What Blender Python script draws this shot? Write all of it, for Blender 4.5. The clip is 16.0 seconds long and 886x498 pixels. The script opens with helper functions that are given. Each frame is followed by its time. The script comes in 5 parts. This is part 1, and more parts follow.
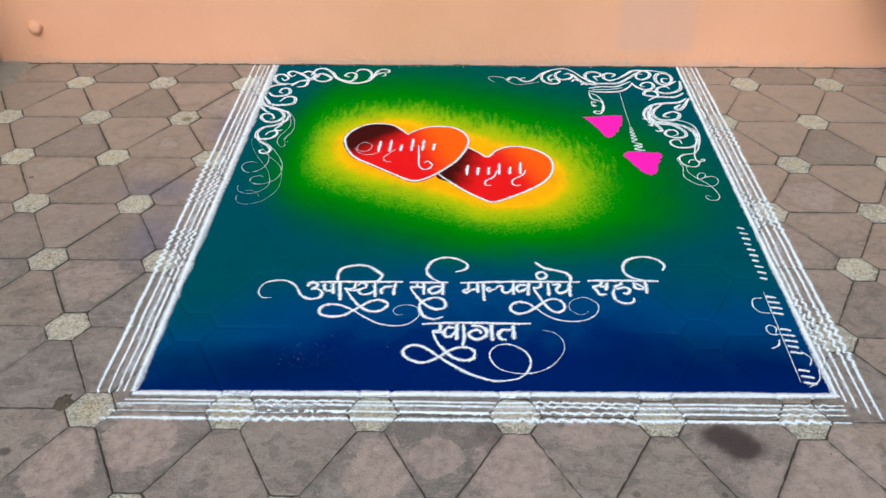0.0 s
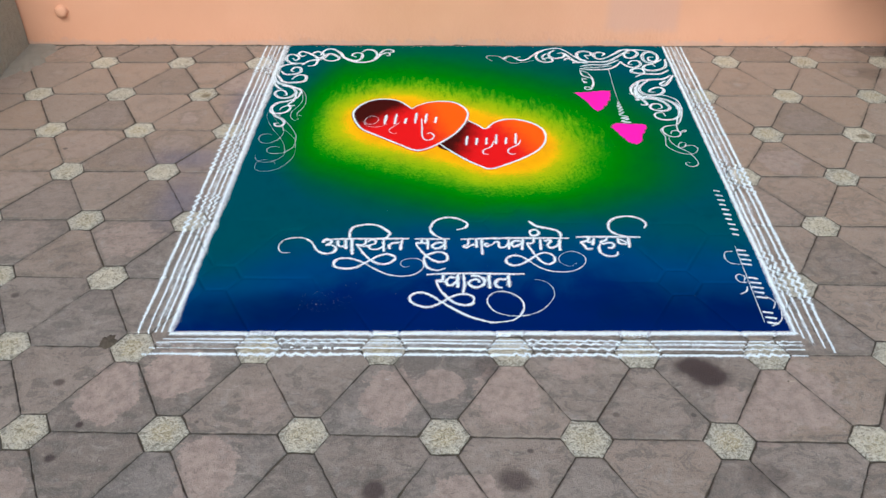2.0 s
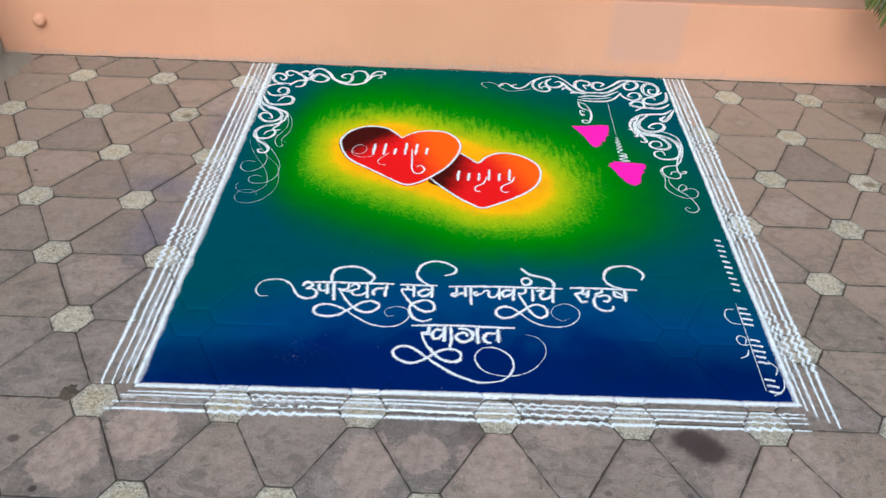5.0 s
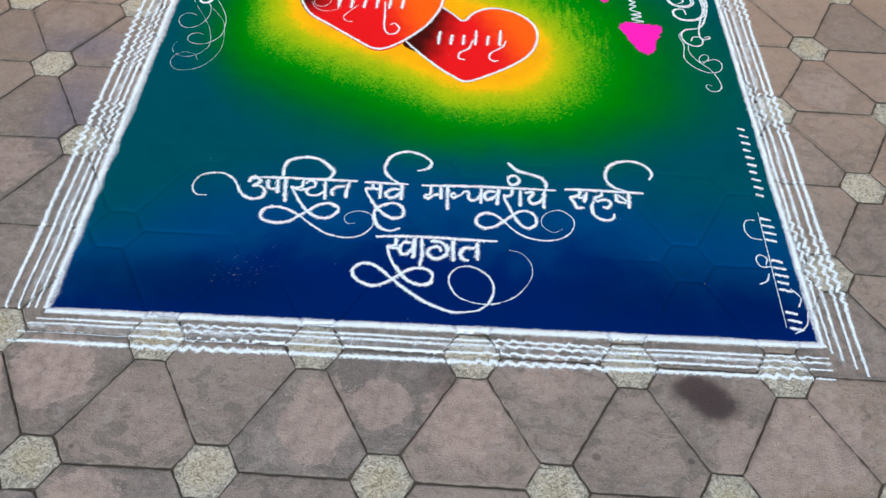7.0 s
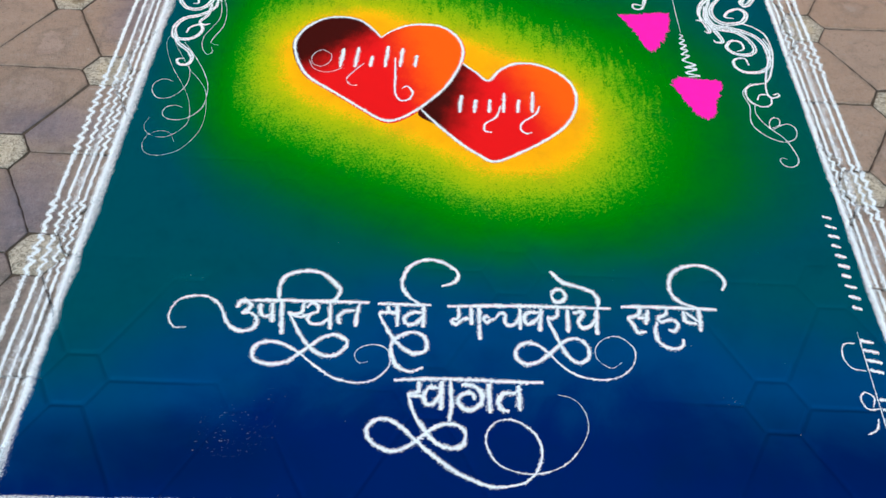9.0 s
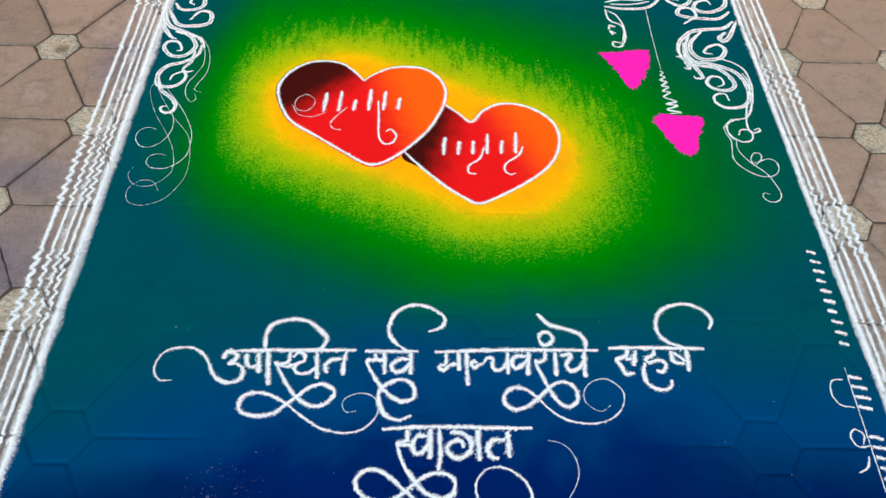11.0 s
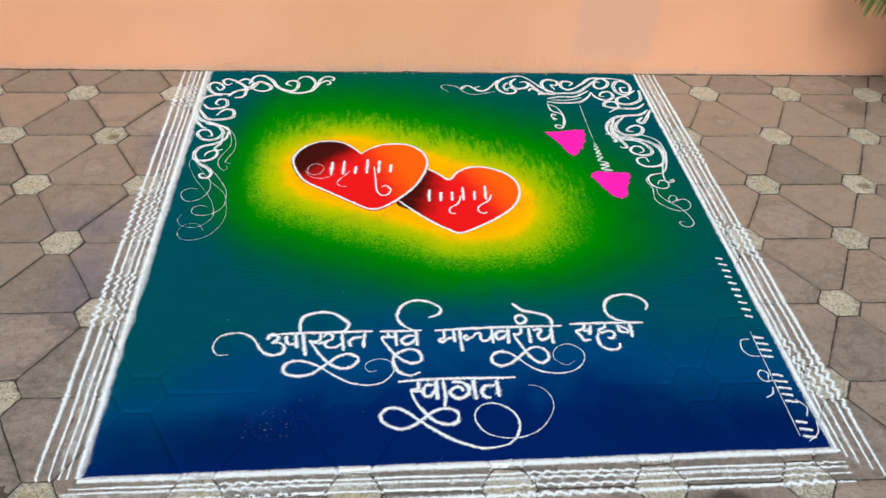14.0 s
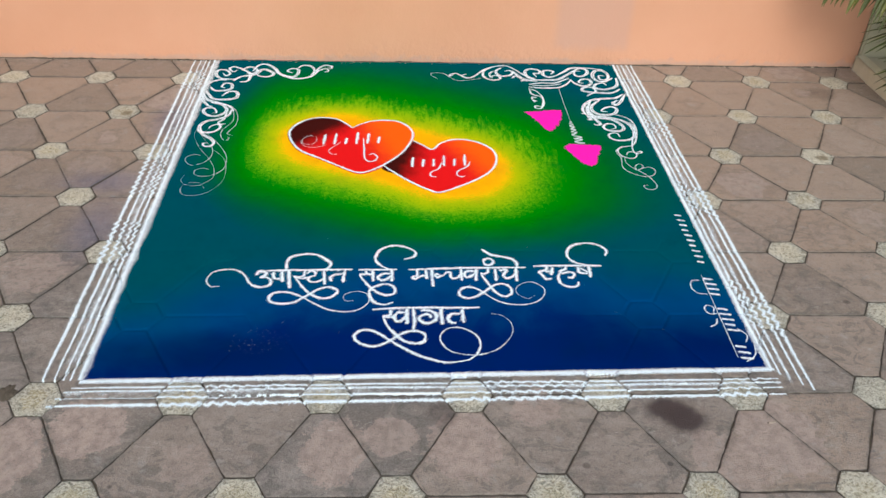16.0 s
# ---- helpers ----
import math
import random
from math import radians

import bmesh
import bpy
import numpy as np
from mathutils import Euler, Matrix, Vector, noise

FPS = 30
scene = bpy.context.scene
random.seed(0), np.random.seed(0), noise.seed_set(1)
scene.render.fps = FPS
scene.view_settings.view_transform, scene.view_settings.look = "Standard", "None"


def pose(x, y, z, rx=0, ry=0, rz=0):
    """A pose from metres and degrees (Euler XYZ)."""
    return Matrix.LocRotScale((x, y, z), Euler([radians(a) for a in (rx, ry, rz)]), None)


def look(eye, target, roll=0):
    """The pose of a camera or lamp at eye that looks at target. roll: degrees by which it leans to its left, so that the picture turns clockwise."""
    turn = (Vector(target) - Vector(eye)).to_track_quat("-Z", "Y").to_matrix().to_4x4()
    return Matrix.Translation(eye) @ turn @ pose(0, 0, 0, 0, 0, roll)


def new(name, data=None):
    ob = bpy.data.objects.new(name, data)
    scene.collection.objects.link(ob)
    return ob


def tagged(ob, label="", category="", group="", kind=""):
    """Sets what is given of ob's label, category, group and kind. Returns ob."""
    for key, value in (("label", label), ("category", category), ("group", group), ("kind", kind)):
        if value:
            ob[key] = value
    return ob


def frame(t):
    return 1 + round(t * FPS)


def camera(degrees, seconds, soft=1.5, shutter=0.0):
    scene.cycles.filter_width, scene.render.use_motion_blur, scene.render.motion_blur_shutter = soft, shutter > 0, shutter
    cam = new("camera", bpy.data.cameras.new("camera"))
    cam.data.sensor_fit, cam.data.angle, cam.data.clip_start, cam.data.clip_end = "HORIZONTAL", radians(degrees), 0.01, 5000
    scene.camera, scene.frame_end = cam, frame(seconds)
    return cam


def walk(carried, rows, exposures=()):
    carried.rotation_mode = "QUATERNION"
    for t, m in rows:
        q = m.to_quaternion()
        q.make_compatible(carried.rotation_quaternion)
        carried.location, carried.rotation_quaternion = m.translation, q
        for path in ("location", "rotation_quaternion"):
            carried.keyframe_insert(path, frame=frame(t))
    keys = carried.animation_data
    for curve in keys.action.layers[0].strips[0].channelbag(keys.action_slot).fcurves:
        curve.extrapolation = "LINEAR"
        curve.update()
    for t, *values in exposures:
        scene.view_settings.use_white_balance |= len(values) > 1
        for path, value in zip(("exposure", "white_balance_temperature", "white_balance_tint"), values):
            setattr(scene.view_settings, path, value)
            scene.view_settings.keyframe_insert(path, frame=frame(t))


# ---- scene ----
cam = camera(55.3, 16.0)
PATH = [
    (0, (0.785, -1.22, 1.315), (0.741, 0.393, 0.134), -0.3),
    (0.5, (0.779, -1.261, 1.325), (0.743, 0.343, 0.131), -0.9),
    (1, (0.788, -1.344, 1.337), (0.745, 0.263, 0.148), -0.8),
    (1.5, (0.788, -1.401, 1.348), (0.744, 0.189, 0.135), -0.9),
    (2, (0.784, -1.446, 1.379), (0.741, 0.152, 0.178), -0.5),
    (2.5, (0.786, -1.448, 1.395), (0.743, 0.152, 0.196), -0.2),
    (3, (0.795, -1.449, 1.414), (0.757, 0.154, 0.219), -0.4),
    (3.5, (0.784, -1.437, 1.414), (0.749, 0.172, 0.227), 0.4),
    (4, (0.772, -1.405, 1.423), (0.74, 0.204, 0.236), 1.1),
    (4.2, (0.773, -1.398, 1.426), (0.745, 0.216, 0.245), 1.2),
    (6.3, (0.8, -1.019, 1.383), (0.814, 0.456, 0.032), 3.9),
    (6.5, (0.809, -1.004, 1.381), (0.826, 0.435, -0.008), 4.1),
    (7, (0.814, -0.881, 1.343), (0.839, 0.409, -0.185), 4.2),
    (7.5, (0.824, -0.76, 1.31), (0.845, 0.506, -0.238), 3.4),
    (8, (0.811, -0.676, 1.28), (0.833, 0.582, -0.275), 3.8),
    (8.5, (0.781, -0.544, 1.266), (0.805, 0.7, -0.3), 4.3),
    (9, (0.753, -0.441, 1.273), (0.775, 0.799, -0.296), 3.1),
    (9.5, (0.741, -0.395, 1.262), (0.765, 0.846, -0.306), 3.2),
    (10, (0.749, -0.376, 1.275), (0.776, 0.869, -0.291), 2.8),
    (12.3, (0.768, -0.641, 1.31), (0.821, 0.78, -0.097), 1.8),
    (12.5, (0.767, -0.698, 1.315), (0.822, 0.75, -0.064), 1.7),
    (13, (0.734, -0.789, 1.344), (0.798, 0.723, 0.037), 2.3),
    (13.5, (0.679, -0.88, 1.359), (0.76, 0.69, 0.122), 2.1),
    (14, (0.648, -0.977, 1.356), (0.807, 0.586, 0.119), 3.1),
    (14.5, (0.671, -1.103, 1.316), (0.848, 0.452, 0.071), 3.4),
    (15, (0.696, -1.202, 1.302), (0.879, 0.359, 0.065), 4.2),
    (15.5, (0.733, -1.24, 1.284), (0.921, 0.351, 0.087), 3.2),
    (16, (0.753, -1.276, 1.286), (0.861, 0.349, 0.125), 2.2),
]
# one exposure; the white balance drifts from cool to warm
EXPOSURE, TINT = 0.30, 1.5
KELVIN = [(0, 5900), (1.5, 5800), (4.2, 5740), (6.5, 5700), (8.5, 5760), (10, 5860), (12.4, 6240), (13.5, 6300), (14.6, 6140), (16, 5990)]

walk(cam, [(t, look(e, g, r)) for t, e, g, r in PATH], [(t, EXPOSURE, k, TINT) for t, k in KELVIN])

# ---- world and sun: an open courtyard under a bright, hazy sky ----
SUN_ELEVATION, SUN_ROTATION = radians(46), radians(184)
world = bpy.data.worlds.new("sky")
scene.world = world
world.use_nodes = True
sky = world.node_tree.nodes.new("ShaderNodeTexSky")
sky.sky_type, sky.sun_disc = "NISHITA", False
sky.sun_elevation, sky.sun_rotation = SUN_ELEVATION, SUN_ROTATION
sky.air_density, sky.dust_density = 1.0, 4.0
background = world.node_tree.nodes["Background"]
background.inputs["Strength"].default_value = 0.11
world.node_tree.links.new(sky.outputs[0], background.inputs["Color"])

sun = new("sun", bpy.data.lights.new("sun", "SUN"))
sun.data.energy, sun.data.angle, sun.data.color = 1.5, radians(45), (1.0, 0.95, 0.88)
sun.matrix_world = look((0, 0, 0), (math.sin(SUN_ROTATION) * -math.cos(SUN_ELEVATION), math.cos(SUN_ROTATION) * -math.cos(SUN_ELEVATION), -math.sin(SUN_ELEVATION)))

# ---- the plan, in metres: lattice of the paving, walls, painted field ----
L = 0.30                       # from one small hexagon to the next
ROW = L * math.sqrt(3) / 2
HEX = 0.0565                   # corner radius of a small hexagon
JOINT = 0.0028
WALL_Y = 1.735
LEFT_X, RIGHT_X = -0.955, 2.510
FIELD = [(0.084, 0.036), (1.582, 0.057), (1.576, 1.735), (0.075, 1.735)]


# ---- materials ----
class Nodes:
    """A short hand for building one material."""

    def __init__(self, name, rough=0.8):
        self.mat = bpy.data.materials.new(name)
        self.mat.use_nodes = True
        self.tree = self.mat.node_tree
        self.bsdf = self.tree.nodes["Principled BSDF"]
        self.bsdf.inputs["Roughness"].default_value = rough
        self.bsdf.inputs["Specular IOR Level"].default_value = 0.25
        self.out = self.tree.nodes["Material Output"]

    def node(self, kind, **inputs):
        n = self.tree.nodes.new(kind)
        for key, value in inputs.items():
            self.put(n.inputs[key.replace("_", " ")], value)
        return n

    def put(self, socket, value):
        if isinstance(value, bpy.types.NodeSocket):
            self.tree.links.new(value, socket)
        else:
            socket.default_value = value

    def math(self, op, a, b=0.0, c=0.0, clamp=False):
        n = self.tree.nodes.new("ShaderNodeMath")
        n.operation, n.use_clamp = op, clamp
        for socket, value in zip(n.inputs, (a, b, c)):
            self.put(socket, value)
        return n.outputs[0]

    def step(self, value, low, high):
        """0 below low, 1 above high, smooth between."""
        n = self.node("ShaderNodeMapRange")
        n.interpolation_type = "SMOOTHSTEP"
        for socket, v in zip(n.inputs, (value, low, high, 0.0, 1.0)):
            self.put(socket, v)
        return n.outputs[0]

    def mix(self, factor, a, b, blend="MIX"):
        n = self.tree.nodes.new("ShaderNodeMix")
        n.data_type, n.blend_type = "RGBA", blend
        self.put(n.inputs[0], factor)
        for socket, v in ((n.inputs[6], a), (n.inputs[7], b)):
            self.put(socket, v if isinstance(v, bpy.types.NodeSocket) else (*v, 1.0))
        return n.outputs[2]

    def coord(self, kind="Object"):
        return self.node("ShaderNodeTexCoord").outputs[kind]

    def place(self):
        return self.node("ShaderNodeNewGeometry").outputs["Position"]

    def xyz(self, vector):
        return self.node("ShaderNodeSeparateXYZ", Vector=vector).outputs

    def noise(self, vector, scale, detail=3.0, rough=0.55, twist=0.0):
        return self.node("ShaderNodeTexNoise", Vector=vector, Scale=scale, Detail=detail, Roughness=rough, Distortion=twist).outputs["Fac"]

    def shift(self, vector, x=0.0, y=0.0, z=0.0, sx=1.0, sy=1.0, sz=1.0, turn=0.0):
        n = self.node("ShaderNodeMapping", Vector=vector)
        n.inputs["Location"].default_value = (x, y, z)
        n.inputs["Rotation"].default_value = (0, 0, radians(turn))
        n.inputs["Scale"].default_value = (sx, sy, sz)
        return n.outputs[0]

    def random(self):
        return self.node("ShaderNodeObjectInfo").outputs["Random"]

    def ramp(self, value, stops):
        n = self.node("ShaderNodeValToRGB", Fac=value)
        el = n.color_ramp.elements
        while len(el) < len(stops):
            el.new(0.5)
        for e, (at, colour) in zip(el, stops):
            e.position, e.color = at, (*colour, 1.0)
        return n.outputs["Color"]

    def bump(self, height, strength, distance):
        n = self.node("ShaderNodeBump", Height=height, Strength=strength, Distance=distance)
        self.put(self.bsdf.inputs["Normal"], n.outputs[0])

    def done(self, colour):
        self.put(self.bsdf.inputs["Base Color"], colour if isinstance(colour, bpy.types.NodeSocket) else (*colour, 1.0))
        return self.mat


def spot(n, where, x, y, rx, ry, wobble, soft=0.25):
    """A stain of its own at a place on the ground: 1 inside, 0 outside."""
    dx, dy, _ = n.xyz(where)
    a = n.math("DIVIDE", n.math("SUBTRACT", dx, x), rx)
    b = n.math("DIVIDE", n.math("SUBTRACT", dy, y), ry)
    d = n.math("SQRT", n.math("ADD", n.math("MULTIPLY", a, a), n.math("MULTIPLY", b, b)))
    d = n.math("ADD", d, n.math("MULTIPLY", n.math("SUBTRACT", wobble, 0.5), 0.9))
    return n.math("SUBTRACT", 1.0, n.step(d, 1.0 - soft, 1.0 + soft))


# where feet and water have rubbed the nearest pavers back to their pink
WORN = [(0.005, -0.150, 0.062, 0.082, 0.85), (0.138, -0.083, 0.068, 0.078, 0.9), (0.270, -0.353, 0.060, 0.080, 0.8), (0.628, -0.155, 0.058, 0.075, 0.75), (0.744, -0.118, 0.050, 0.044, 0.65),
        (0.886, -0.142, 0.067, 0.080, 0.8), (1.04, -0.04, 0.05, 0.05, 0.7), (0.80, -0.43, 0.070, 0.06, 0.75), (-0.13, -0.42, 0.05, 0.05, 0.6), (0.35, -0.18, 0.045, 0.05, 0.4),
        (1.53, -0.13, 0.08, 0.09, 0.75), (1.40, -0.20, 0.07, 0.08, 0.6)]


# dried spots of spat betel, dark and oval
BETEL = [(-0.120, -0.122, 0.012, 0.010, 0.75), (-0.028, -0.245, 0.008, 0.008, 0.95), (-0.056, -0.336, 0.012, 0.011, 0.85), (0.18, -0.30, 0.006, 0.006, 0.7), (0.93, -0.30, 0.007, 0.006, 0.7), (1.12, -0.20, 0.008, 0.007, 0.6), (-0.35, 0.18, 0.010, 0.010, 0.7), (1.86, 0.30, 0.009, 0.008, 0.6)]


def paver_material():
    n = Nodes("weathered_paver", 0.85)
    local, where, rnd = n.coord(), n.place(), n.random()
    big, mid, fine = n.noise(where, 7.0, 4.0), n.noise(where, 38.0, 6.0, 0.65), n.noise(where, 330.0, 3.0, 0.7)
    x, y, _ = n.xyz(local)
    r = n.math("SQRT", n.math("ADD", n.math("MULTIPLY", x, x), n.math("MULTIPLY", y, y)))
    r = n.math("ADD", r, n.math("MULTIPLY", n.math("SUBTRACT", n.noise(where, 17.0, 6.0, 0.62), 0.5), 0.15))
    size = n.math("MULTIPLY_ADD", rnd, 0.13, -0.025)
    inside = n.math("SUBTRACT", r, size)
    worn = n.math("SUBTRACT", 1.0, n.step(inside, -0.008, 0.004))
    rim = n.math("MULTIPLY", n.step(inside, -0.004, 0.008), n.math("SUBTRACT", 1.0, n.step(inside, 0.006, 0.03)))
    grey = n.mix(n.step(big, 0.3, 0.7), (0.160, 0.142, 0.130), (0.262, 0.228, 0.206))
    pink = n.mix(n.step(mid, 0.35, 0.62), (0.305, 0.230, 0.196), (0.440, 0.338, 0.286))
    warm = n.math("FRACT", n.math("MULTIPLY", rnd, 7.31))
    # towards the wall its bounced warmth is put into the colour; smudges thin out
    bounce_swept = n.step(n.math("ADD", n.xyz(where)[1], n.math("MULTIPLY", big, 0.5)), 0.35, 1.35)
    warmth = n.math("ADD", n.math("MULTIPLY", warm, 0.46), n.math("ADD", n.math("MULTIPLY", bounce_swept, 0.75), n.math("MULTIPLY", n.step(n.xyz(where)[0], 0.5, 1.6), 0.34)), clamp=True)
    tone = n.mix(warmth, grey, (0.375, 0.270, 0.202))
    colour = n.mix(n.math("MULTIPLY", worn, n.math("MULTIPLY", n.step(n.xyz(where)[1], -0.03, 0.03), n.math("MULTIPLY_ADD", n.math("FRACT", n.math("MULTIPLY", rnd, 13.7)), 0.75, 0.15))), tone, pink)
    colour = n.mix(n.math("MULTIPLY", n.math("MULTIPLY", rim, n.step(n.xyz(where)[1], -0.03, 0.03)), 0.30), colour, (0.105, 0.098, 0.092))
    colour = n.mix(n.math("MULTIPLY", n.step(mid, 0.52, 0.66), n.math("MULTIPLY_ADD", bounce_swept, -0.22, 0.34)), colour, (0.100, 0.094, 0.088))
    # drifts of dirt, dragged one way by the broom, and a tone of each piece's own
    drift = n.noise(n.shift(where, sx=9.0, sy=26.0, sz=1.0, turn=24.0), 1.0, 5.0, 0.6, 0.5)
    colour = n.mix(n.math("MULTIPLY", n.step(drift, 0.50, 0.66), n.math("MULTIPLY_ADD", bounce_swept, -0.22, 0.34)), colour, (0.130, 0.118, 0.104))
    colour = n.mix(n.math("MULTIPLY", n.step(drift, 0.52, 0.30), 0.22), colour, (0.37, 0.32, 0.275))
    own = n.math("FRACT", n.math("MULTIPLY", rnd, 29.3))
    colour = n.mix(n.math("MULTIPLY", n.step(own, 0.55, 1.0), 0.44), colour, (0.145, 0.128, 0.112))
    colour = n.mix(n.math("MULTIPLY", n.step(own, 0.40, 0.0), 0.34), colour, (0.36, 0.285, 0.235))
    smudge = n.noise(n.shift(where, x=3.1, sx=1.0, sy=1.5, turn=40.0), 15.0, 7.0, 0.68, 1.4)
    colour = n.mix(n.math("MULTIPLY", n.step(smudge, 0.54, 0.575), n.math("MULTIPLY_ADD", bounce_swept, -0.47, 0.55)), colour, (0.120, 0.108, 0.094))
    colour = n.mix(n.math("MULTIPLY", n.step(smudge, 0.44, 0.40), n.math("MULTIPLY_ADD", bounce_swept, -0.28, 0.40)), colour, (0.39, 0.33, 0.28))
    chalk = n.noise(n.shift(where, sx=1.0, sy=2.4, turn=-22.0), 46.0, 6.0, 0.72, 1.0)
    colour = n.mix(n.math("MULTIPLY", n.math("MULTIPLY", n.step(chalk, 0.60, 0.65), n.step(n.noise(where, 6.5, 2.0), 0.46, 0.58)), 0.65), colour, (0.47, 0.42, 0.37))
    for sx, sy, rx, ry, much in WORN:
        rub = spot(n, where, sx, sy, rx * 1.1, ry * 1.1, n.math("MULTIPLY_ADD", n.noise(where, 22.0, 7.0, 0.7), 1.9, -0.45), 0.05)
        colour = n.mix(n.math("MULTIPLY", rub, min(1.0, much * 1.15)), colour, pink)
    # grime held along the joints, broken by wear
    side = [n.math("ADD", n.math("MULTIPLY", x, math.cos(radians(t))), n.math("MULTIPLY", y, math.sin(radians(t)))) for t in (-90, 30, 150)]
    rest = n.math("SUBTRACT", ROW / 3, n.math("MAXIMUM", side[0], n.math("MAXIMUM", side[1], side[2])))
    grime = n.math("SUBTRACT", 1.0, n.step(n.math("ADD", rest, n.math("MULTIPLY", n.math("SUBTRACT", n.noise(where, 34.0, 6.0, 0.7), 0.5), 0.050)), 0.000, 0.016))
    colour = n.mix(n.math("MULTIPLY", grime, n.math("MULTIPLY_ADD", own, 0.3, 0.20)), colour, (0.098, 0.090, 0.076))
    pale = n.noise(where, 21.0, 6.0, 0.7)
    colour = n.mix(n.math("MULTIPLY", n.step(pale, 0.57, 0.68), 0.42), colour, (0.36, 0.335, 0.31))
    colour = n.mix(n.math("MULTIPLY", n.step(fine, 0.54, 0.62), 0.32), colour, (0.36, 0.32, 0.29))
    colour = n.mix(n.math("MULTIPLY", n.math("SUBTRACT", 1.0, n.step(fine, 0.37, 0.46)), 0.30), colour, (0.075, 0.068, 0.062))
    coarse = n.noise(where, 110.0, 4.0, 0.7, 0.6)
    colour = n.mix(n.math("MULTIPLY", n.step(coarse, 0.56, 0.64), 0.34), colour, (0.34, 0.30, 0.27))
    colour = n.mix(n.math("MULTIPLY", n.math("SUBTRACT", 1.0, n.step(coarse, 0.35, 0.43)), 0.34), colour, (0.075, 0.068, 0.062))
    # small dark spots of old betel and oil
    cells = n.node("ShaderNodeTexVoronoi", Vector=where, Scale=8.5)
    dot = n.math("MULTIPLY", n.math("SUBTRACT", 1.0, n.step(n.math("ADD", cells.outputs["Distance"], n.math("MULTIPLY", mid, 0.06)), 0.085, 0.11)), n.step(n.xyz(cells.outputs["Color"])[0], 0.66, 0.68))
    colour = n.mix(n.math("MULTIPLY", dot, 0.7), colour, (0.05, 0.042, 0.04))
    # short white scratches of spilt powder
    scratch = n.noise(n.shift(where, sx=26.0, sy=150.0, sz=1.0, turn=32.0), 1.0, 2.0, 0.5)
    colour = n.mix(n.math("MULTIPLY", n.math("MULTIPLY", n.step(scratch, 0.70, 0.76), n.step(n.noise(where, 5.0, 1.0), 0.55, 0.65)), 0.6), colour, (0.55, 0.53, 0.50))
    wob = n.noise(where, 30.0, 3.0)
    for sx, sy, rx, ry, deep in (*BETEL, (1.318, -0.052, 0.046, 0.030, 0.95), (1.346, -0.082, 0.044, 0.034, 0.97), (0.893, -0.376, 0.033, 0.026, 0.75), (0.614, -0.405, 0.024, 0.022, 0.85), (0.845, -0.058, 0.03, 0.03, 0.5), (1.39, -0.36, 0.05, 0.03, 0.4), (2.30, 1.50, 0.05, 0.05, 0.35)):
        colour = n.mix(n.math("MULTIPLY", spot(n, where, sx, sy, rx, ry, wob, 0.4), deep), colour, (0.052, 0.034, 0.032))
    for sx, sy, rx, ry in ((-0.09, 0.86, 0.12, 0.05), (-0.05, 0.62, 0.06, 0.12), (0.02, 1.25, 0.06, 0.1)):
        colour = n.mix(n.math("MULTIPLY", spot(n, where, sx, sy, rx, ry, mid, 0.8), 0.38), colour, (0.07, 0.09, 0.20))
    # sides in the joints: dirt and the gap's shade in one dark colour
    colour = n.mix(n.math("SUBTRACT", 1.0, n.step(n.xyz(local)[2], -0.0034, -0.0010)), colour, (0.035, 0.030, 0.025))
    n.bump(n.math("ADD", n.math("MULTIPLY", fine, 0.9), mid), 0.9, 0.0035)
    n.put(n.bsdf.inputs["Roughness"], n.math("MULTIPLY_ADD", big, 0.3, 0.45))
    n.bsdf.inputs["Specular IOR Level"].default_value = 0.5
    return n.done(colour)


def hexagon_material():
    n = Nodes("pale_cast_hexagon", 0.9)
    local, where, rnd = n.coord(), n.place(), n.random()
    grain, mid = n.noise(where, 72.0, 5.0, 0.66, 2.5), n.noise(where, 42.0, 4.0)
    base = n.mix(rnd, (0.47, 0.435, 0.35), (0.60, 0.54, 0.42))
    x, y, _ = n.xyz(local)
    r = n.math("ADD", n.math("SQRT", n.math("ADD", n.math("MULTIPLY", x, x), n.math("MULTIPLY", y, y))), n.math("MULTIPLY_ADD", mid, 0.06, -0.03))
    colour = n.mix(n.math("MULTIPLY", n.math("SUBTRACT", 1.0, n.step(r, 0.018, 0.034)), n.math("MULTIPLY", n.math("FRACT", n.math("MULTIPLY", rnd, 5.7)), 0.6)), base, (0.50, 0.40, 0.20))
    colour = n.mix(n.math("MULTIPLY", n.step(r, 0.036, 0.052), 0.6), colour, (0.21, 0.195, 0.165))
    colour = n.mix(n.math("MULTIPLY", n.step(grain, 0.49, 0.57), 0.60), colour, (0.76, 0.72, 0.62))
    colour = n.mix(n.math("MULTIPLY", n.math("SUBTRACT", 1.0, n.step(grain, 0.39, 0.47)), 0.56), colour, (0.13, 0.12, 0.095))
    blot = spot(n, local, 0.012, -0.012, 0.018, 0.015, mid, 0.4)
    colour = n.mix(n.math("MULTIPLY", blot, n.math("MULTIPLY", n.step(n.math("FRACT", n.math("MULTIPLY", rnd, 3.3)), 0.88, 0.9), 0.7)), colour, (0.17, 0.12, 0.06))
    # below the top a dark tone stands for joint dirt and shade alike
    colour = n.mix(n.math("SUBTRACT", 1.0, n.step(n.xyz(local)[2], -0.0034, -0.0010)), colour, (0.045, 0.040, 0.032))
    n.bump(n.math("ADD", grain, mid), 1.0, 0.008)
    return n.done(colour)


